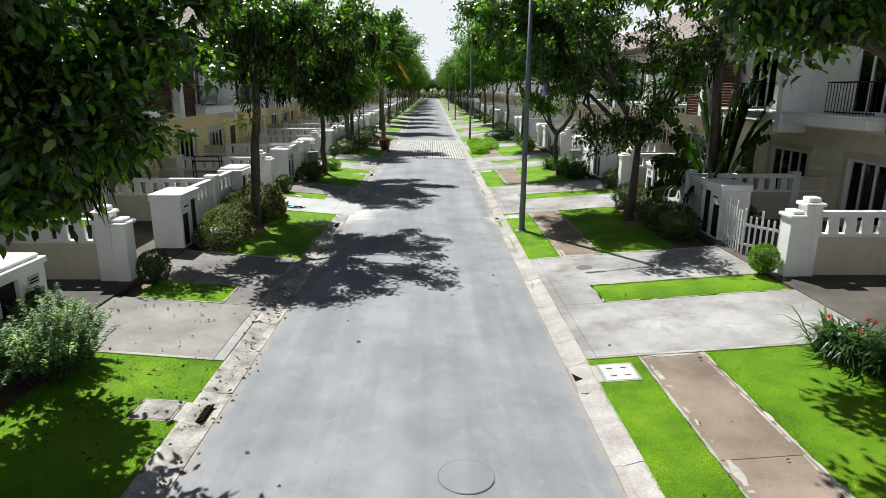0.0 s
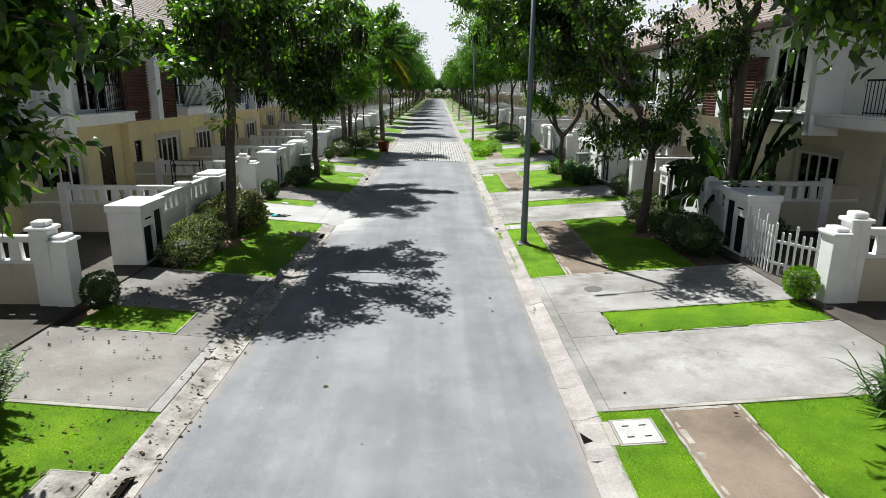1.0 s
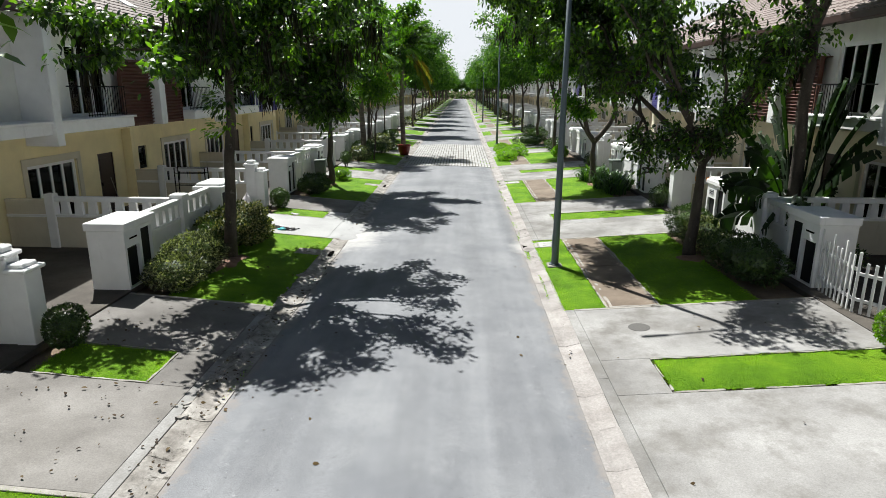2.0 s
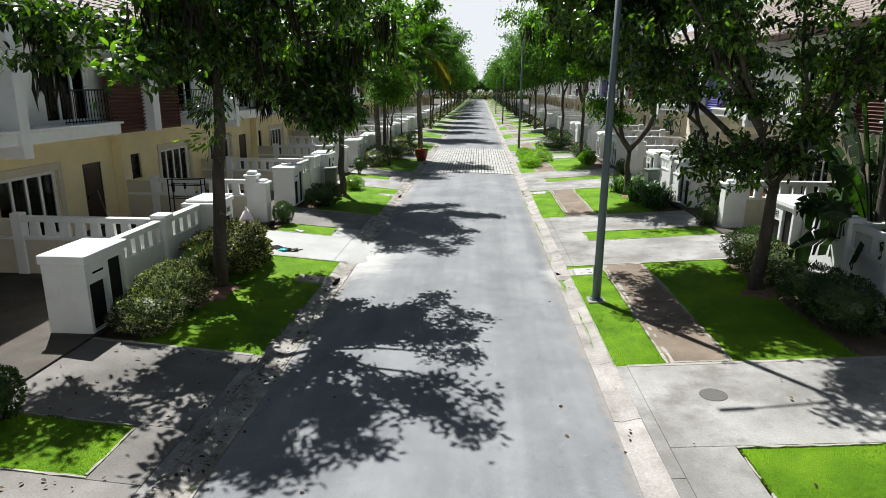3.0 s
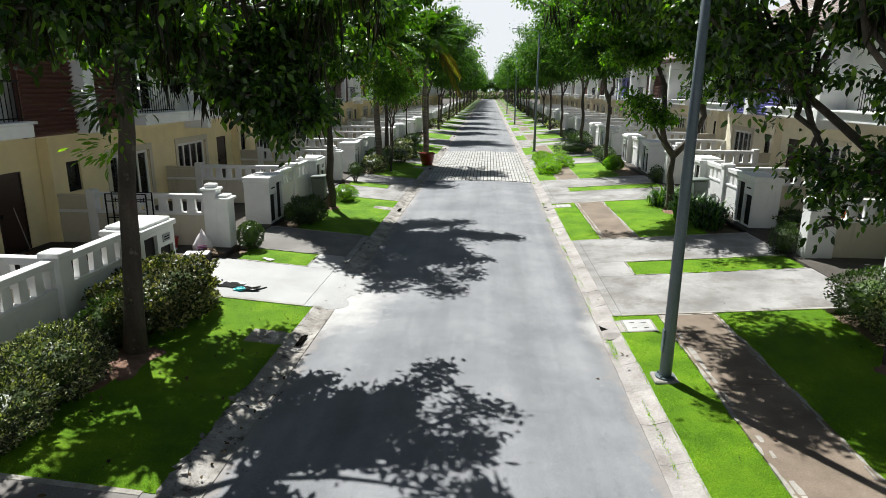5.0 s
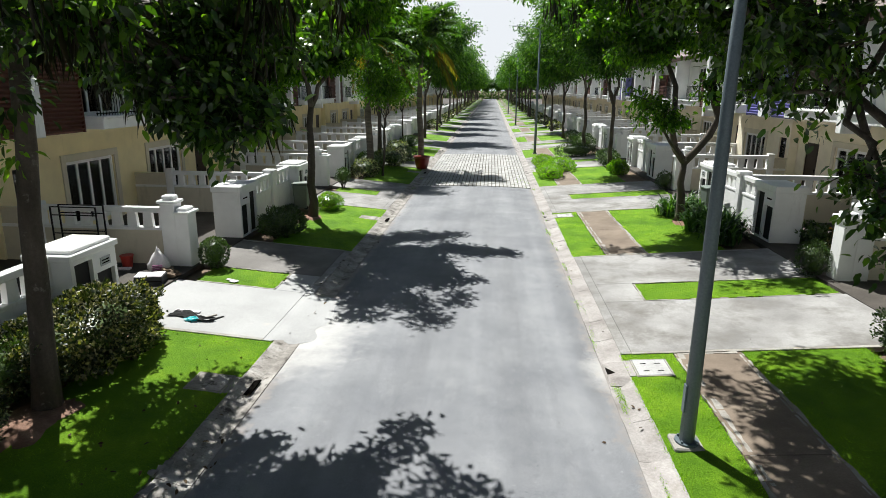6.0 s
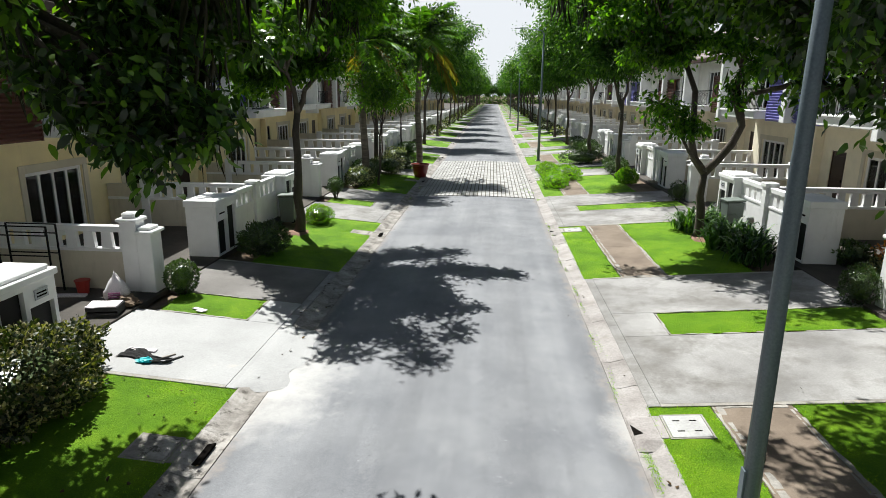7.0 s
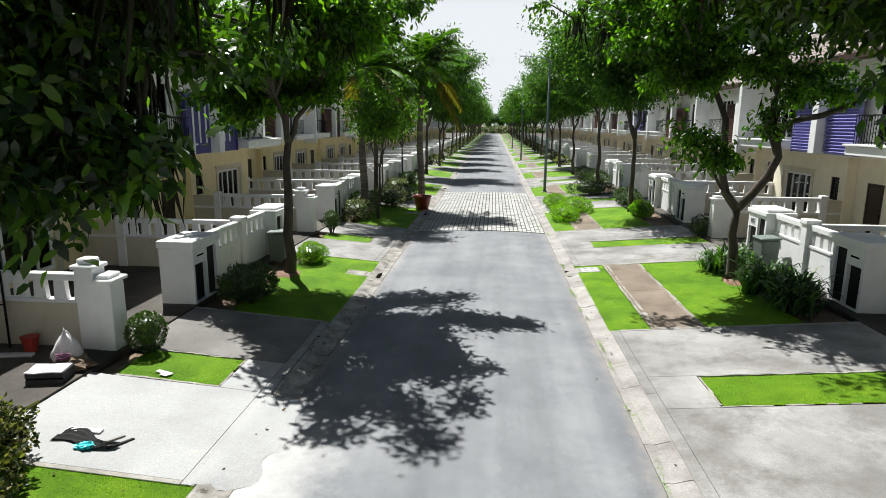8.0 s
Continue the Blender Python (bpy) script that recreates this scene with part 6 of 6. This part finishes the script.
# ---- loose things ----
def bin_box(x, y, z):
    b = thing("dust_bin", pose(x, y, z, 0, 0, 4), "grey-green upright dust bin beside the garden wall", "bin", "dust bins")
    bm = boxed((-0.27, 0.27, -0.28, 0.28, 0.04, 0.92), bevel=0.02)
    for v in bm.verts:
        if v.co.z < 0.3:
            v.co.x *= 0.86
            v.co.y *= 0.86
    part("body", bm, BIN_GREEN, b)
    bm = boxed((-0.3, 0.3, -0.31, 0.31, 0.925, 0.99), bevel=0.02)
    for v in bm.verts:
        v.co.z += 0.05 * (0.3 + v.co.x)
    part("lid", bm, BIN_GREEN, b)
    for s in (-1, 1):
        bm = bmesh.new()
        cyl(bm, 0.07, 0.07, -0.03, 0.03, 10, m=pose(0.2, s * 0.2, 0.07, 90))
        part("wheel", bm, BLACKMETAL, b)
    return b


bin_box(8.2, 35.0, zg(8.2))
bin_box(-6.75, 35.2, zg(-6.75))


def pot(x, y):
    p = thing("flower_pot", Matrix.Translation((x, y, zg(x))), "large red glazed pot at the foot of the palm", "flower pot")
    prof = ((0.0, 0.02), (0.3, 0.02), (0.4, 0.3), (0.46, 0.62), (0.48, 0.7), (0.52, 0.71), (0.52, 0.78), (0.44, 0.78), (0.4, 0.6), (0.0, 0.58))
    bm = bmesh.new()
    seg = 20
    rings = [[bm.verts.new((r * math.cos(2 * math.pi * j / seg), r * math.sin(2 * math.pi * j / seg), z)) for j in range(seg)] for r, z in prof if r > 0]
    for a, b in zip(rings, rings[1:]):
        for j in range(seg):
            bm.faces.new((a[j], a[(j + 1) % seg], b[(j + 1) % seg], b[j]))
    bm.faces.new(rings[0][::-1])
    bm.faces.new(rings[-1])
    part("body", bm, POT_RED, p, smooth=True)


pot(-3.75, 49.4)


def metal_rack(x, y, z):
    r = thing("metal_rack", pose(x, y, z), "black metal rack standing against the dividing wall", "rack")
    for sx in (0, 1.15):
        for sy in (0, 0.3):
            part("leg", boxed((sx - 0.015, sx + 0.015, sy - 0.015, sy + 0.015, 0, 1.52)), BLACKMETAL, r)
    for z0 in (0.85, 1.3, 1.5):
        for sy in (0, 0.3):
            part("bar", boxed((0.015, 1.135, sy - 0.012, sy + 0.012, z0, z0 + 0.024)), BLACKMETAL, r)
    return r


metal_rack(-10.3, 26.6, YARD_L)


def bucket(x, y, z):
    b = thing("bucket", Matrix.Translation((x, y, z)), "small red plastic bucket on the yard paving", "bucket")
    bm = bmesh.new()
    cyl(bm, 0.11, 0.15, 0, 0.3, 14)
    part("body", bm, RED, b)
    bm = bmesh.new()
    cyl(bm, 0.162, 0.162, 0.285, 0.31, 14)
    part("rim", bm, RED, b)


bucket(-8.6, 26.75, YARD_L)


def sack(m, label, mat, band):
    s = thing("sack", m, label, "sack")
    bm = bmesh.new()
    bmesh.ops.create_icosphere(bm, subdivisions=3, radius=1.0)
    for v in bm.verts:
        v.co = Vector((v.co.x * 0.24, v.co.y * 0.2, 0.24 + v.co.z * 0.26)) * (1 + 0.18 * noise.noise(v.co * 2.3))
        if v.co.z > 0.12:
            f = max(0.08, 1 - (v.co.z - 0.12) * 2.2)
            v.co.x *= f
            v.co.y *= f
        v.co.z = max(v.co.z, 0.0)
    part("body", bm, mat, s, smooth=True)
    bm = bmesh.new()
    for k in range(3):
        box(bm, -0.09, 0.09, -0.203, -0.18, 0.13 + k * 0.035, 0.15 + k * 0.035)
    part("print", bm, band, s, "mauve printed bars")


sack(pose(-7.5, 26.25, YARD_L, 0, 0, 20) @ Matrix.Diagonal((1.25, 1.25, 1.3, 1)), "slumped pale sack with a mauve print", PAPER, MAUVE)
solid("plank", boxed((-0.35, 0.35, -0.07, 0.07, 0, 0.05), bevel=0.008), PAPER, "short pale plank lying on the yard paving", "plank", m=pose(-8.75, 26.5, YARD_L, 0, 0, 8))


def crumpled(x, y, r, mat, label, name, seed):
    bm = bmesh.new()
    bmesh.ops.create_icosphere(bm, subdivisions=3, radius=1.0)
    for v in bm.verts:
        k = 1 + 0.5 * noise.noise(v.co * 2.4 + Vector((seed, 0, 0)))
        v.co = Vector((v.co.x * r * k, v.co.y * r * 0.7 * k, max(0.0, (v.co.z * 0.35 + 0.2) * r * k)))
    solid(name, bm, mat, label, name.replace("_", " "), m=Matrix.Translation((x, y, zg(x) + 0.032)), smooth=False)


crumpled(-5.52, 23.8, 0.13, CYAN, "crumpled cyan plastic bag on the driveway", "plastic_bag", 1)


def dark_sheet(x, y):
    """A creased black sheet dragged out flat, thin with a curled hem."""
    bm = bmesh.new()
    nx, ny = 16, 6
    grid = []
    for j in range(ny + 1):
        row = []
        for i in range(nx + 1):
            u, v = i / nx, j / ny - 0.5
            w = 0.42 * (1 - 0.75 * u)
            row.append(bm.verts.new((-0.45 + 0.95 * u, v * w + 0.06 * math.sin(u * 7), 0.012 + 0.05 * abs(noise.noise((u * 5, v * 4, 2.0))) + 0.03 * (1 - u))))
        grid.append(row)
    for a, b in zip(grid, grid[1:]):
        for i in range(nx):
            bm.faces.new((a[i], a[i + 1], b[i + 1], b[i]))
    bmesh.ops.solidify(bm, geom=bm.faces[:], thickness=0.006)
    solid("plastic_sheet", bm, ROOM_SHADE_AND_BLACK, "creased black plastic sheet on the driveway", "plastic sheet", m=pose(x, y, zg(x) + 0.035, 0, 0, -12))


dark_sheet(-5.6, 23.95)
for x, y, turn, length, mat, lab in ((-5.12, 23.98, 62, 0.4, ROOM_SHADE_AND_BLACK, "short dark stick lying on the new driveway"), (-5.3, 24.02, 58, 0.42, EDGING, "short grey stick lying on the new driveway"),
                                     (-5.8, 24.2, 4, 0.5, PAPER, "pale board offcut lying on the new driveway")):
    solid("stick" if length < 0.5 else "board", boxed((-length / 2, length / 2, -0.02 if length < 0.5 else -0.06, 0.02 if length < 0.5 else 0.06, 0, 0.025), bevel=0.005), mat, lab, "stick" if length < 0.5 else "board", m=pose(x, y, zg(x) + 0.033, 0, math.degrees(SLOPE_L), turn))


def crate(x, y):
    c = thing("crate", pose(x, y, zg(x) + 0.03, 0, 0, 12), "low dark crate with a pale sheet over it", "crate")
    for sy in (-0.2, 0.2):
        for z0 in (0.0, 0.11):
            part("slat", boxed((-0.3, 0.3, sy - 0.012, sy + 0.012, z0, z0 + 0.08), bevel=0.004), ROOM_SHADE_AND_BLACK, c)
    for sx in (-0.29, 0.29):
        part("end_board", boxed((sx - 0.012, sx + 0.012, -0.187, 0.187, 0.0, 0.19), bevel=0.004), ROOM_SHADE_AND_BLACK, c)
    bm = boxed((-0.31, 0.28, -0.22, 0.2, 0.193, 0.215), bevel=0.008)
    bmesh.ops.subdivide_edges(bm, edges=bm.edges[:], cuts=3, use_grid_fill=True)
    for v in bm.verts:
        v.co.z += 0.02 * noise.noise(v.co * 6)
    part("cover_sheet", bm, PAPER, c, "pale creased cover sheet")


crate(-7.35, 25.6)
solid("paper_scrap", boxed((-0.16, 0.16, -0.05, 0.05, 0, 0.012), (-0.02, 0.14, -0.11, -0.05, 0, 0.01), bevel=0.003), PAPER, "torn white paper scrap at the lawn edge", "paper", m=pose(-5.75, 26.32, zg(-5.75) + 0.045, 0, math.degrees(SLOPE_L), -15))
crumpled(-7.3, 26.1, 0.35, EARTH, "small heap of building rubble by the pillar", "rubble", 9)


def broom(x, y, z):
    b = thing("broom", pose(x, y, z, 0, -14, 0), "broom leaning beside the dark door", "broom")
    bm = bmesh.new()
    cyl(bm, 0.014, 0.014, 0.1, 1.3, 7)
    part("stick", bm, EDGING, b)
    part("head", boxed((-0.05, 0.05, -0.16, 0.16, 0.0, 0.14), bevel=0.02), LEAF_DRY, b)


broom(-11.85, 25.6, YARD_L + 0.01)


def air_conditioner(x, y, z):
    a = thing("air_conditioner", pose(x, y, z, 0, 0, 180), "white outdoor air conditioner unit under the eaves", "air conditioner")
    part("case", boxed((-0.32, 0.0, -0.42, 0.42, 0, 0.6), bevel=0.02), WHITE, a)
    bm = bmesh.new()
    cyl(bm, 0.22, 0.22, -0.01, 0.01, 20, m=pose(-0.325, 0.1, 0.3, 0, 90))
    part("fan_grille", bm, BLACKMETAL, a)
    for y2 in (-0.3, 0.3):
        part("bracket", boxed((-0.3, 0.02, y2 - 0.02, y2 + 0.02, -0.05, 0.0)), BLACKMETAL, a)


air_conditioner(-11.4, 32.4, 5.6)


# ---- grass blades, fallen leaves, weeds ----
def grass():
    nr = np.random.default_rng(12)
    P = []
    for x0, x1, y0, y1 in LAWNS:
        if y1 < 3 or y0 > 37:
            continue
        near = max(0.25, min(1.0, 12.0 / max(6.0, y0)))
        n = int((x1 - x0) * (y1 - y0) * 1100 * near)
        q = np.stack([nr.uniform(x0 - 0.02, x1 + 0.02, n), nr.uniform(y0 - 0.02, y1 + 0.02, n)], 1)
        P.append(q)
        for along, a0, a1, fixed in ((1, y0, y1, x0), (1, y0, y1, x1), (0, x0, x1, y0), (0, x0, x1, y1)):    # longer fringe on the rims
            m = int((a1 - a0) * 140 * near)
            t = nr.uniform(a0, a1, m)
            f = fixed + nr.normal(size=m) * 0.035
            P.append(np.stack([f, t] if along else [t, f], 1))
    P = np.concatenate(P)
    n = len(P)
    z = np.array([zg(x) for x in P[:, 0]]) + 0.015
    base = np.column_stack([P, z])
    h = nr.uniform(0.015, 0.038, n)
    a = nr.uniform(0, 2 * math.pi, n)
    w = nr.uniform(0.004, 0.009, n)
    s = np.column_stack([np.cos(a) * w, np.sin(a) * w, np.zeros(n)])
    tip = base + np.column_stack([nr.normal(size=n) * 0.022, nr.normal(size=n) * 0.022, h])
    v = np.stack([base - s, base + s, tip], 1).reshape(-1, 3)
    me = bpy.data.meshes.new("grass")
    me.vertices.add(len(v))
    me.vertices.foreach_set("co", v.astype(np.float32).ravel())
    me.loops.add(len(v))
    me.loops.foreach_set("vertex_index", np.arange(len(v), dtype=np.int32))
    me.polygons.add(n)
    me.polygons.foreach_set("loop_start", np.arange(n, dtype=np.int32) * 3)
    me.polygons.foreach_set("loop_total", np.full(n, 3, dtype=np.int32))
    me.update(calc_edges=True)
    me.materials.append(BLADE)
    tagged(new("grass", me), "short bright green grass blades on the lawns", "grass", kind="stuff")


grass()


def litter():
    """Fallen leaves, thickest on the verge under the trees."""
    nr = np.random.default_rng(21)
    P = []
    for x0, x1, y0, y1, n in ((-6.8, -3.7, 10.2, 13.0, 60), (-5.9, -3.7, 7.0, 10.1, 90), (-3.7, -3.1, 5.0, 20.0, 190), (-3.2, -1.4, 5.0, 16.0, 14), (-6.8, -3.7, 14.2, 17.0, 40), (3.0, 8.0, 6.0, 24.0, 50),
                              (2.3, 2.75, 5.0, 40.0, 22), (-3.7, -3.1, 20.0, 42.0, 45), (-1.5, 2.3, 5.0, 30.0, 7), (-6.0, -3.8, 17.0, 23.3, 40)):
        q = np.stack([nr.uniform(x0, x1, n), nr.uniform(y0, y1, n)], 1)
        P.append(q)
    P = np.concatenate(P)
    n = len(P)
    z = np.array([(zg(x) + 0.062) if (x > KERB_R or x < KERB_L) else GUTTER + 0.06 if (x > ROAD_R or x < ROAD_L) else zg(x) + 0.012 for x in P[:, 0]])
    way = np.column_stack([nr.normal(size=(n, 2)), nr.normal(size=n) * 0.15])
    up = np.column_stack([nr.normal(size=(n, 2)) * 0.35, np.ones(n)])
    L = nr.uniform(0.035, 0.1, n)
    tagged(new("fallen_leaves", leaves_mesh("fallen_leaves", np.column_stack([P, z]), way, up, L, L * 0.55, LEAF_DRY, 0.3, full=True)), "dry brown leaves scattered on paving and grass", "leaves", kind="stuff")
    # weeds along the gutters and joints
    W = []
    for x, y, sx, sy, n in ((2.43, 31.0, 0.04, 3.0, 800), (2.58, 18.8, 0.05, 0.9, 420), (2.52, 21.5, 0.05, 0.7, 260), (2.45, 25.5, 0.03, 2.2, 120), (2.2, 45.5, 0.35, 1.5, 700), (2.75, 36.6, 0.12, 0.5, 200), (-3.45, 43.5, 0.12, 1.0, 160), (-3.3, 11.5, 0.06, 1.5, 60)):
        m = max(3, n // 60)                        # in tufts
        cx, cy = nr.normal(size=m) * sx + x, nr.normal(size=m) * sy + y
        pick = nr.integers(0, m, n)
        W.append(np.column_stack([cx[pick] + nr.normal(size=n) * (0.05 if y > 40 else 0.022), cy[pick] + nr.normal(size=n) * 0.2, np.full(n, GUTTER + 0.02)]))
    W = np.concatenate(W)
    n = len(W)
    u = unit_vectors(nr, n)
    u[:, 2] = np.abs(u[:, 2]) + 0.3
    L = nr.uniform(0.015, 0.04, n)
    tagged(new("weeds", leaves_mesh("weeds", W, u, unit_vectors(nr, n), L, L * 0.3, BLADE)), "green weeds growing along the kerb joints", "weeds", kind="stuff")


litter()
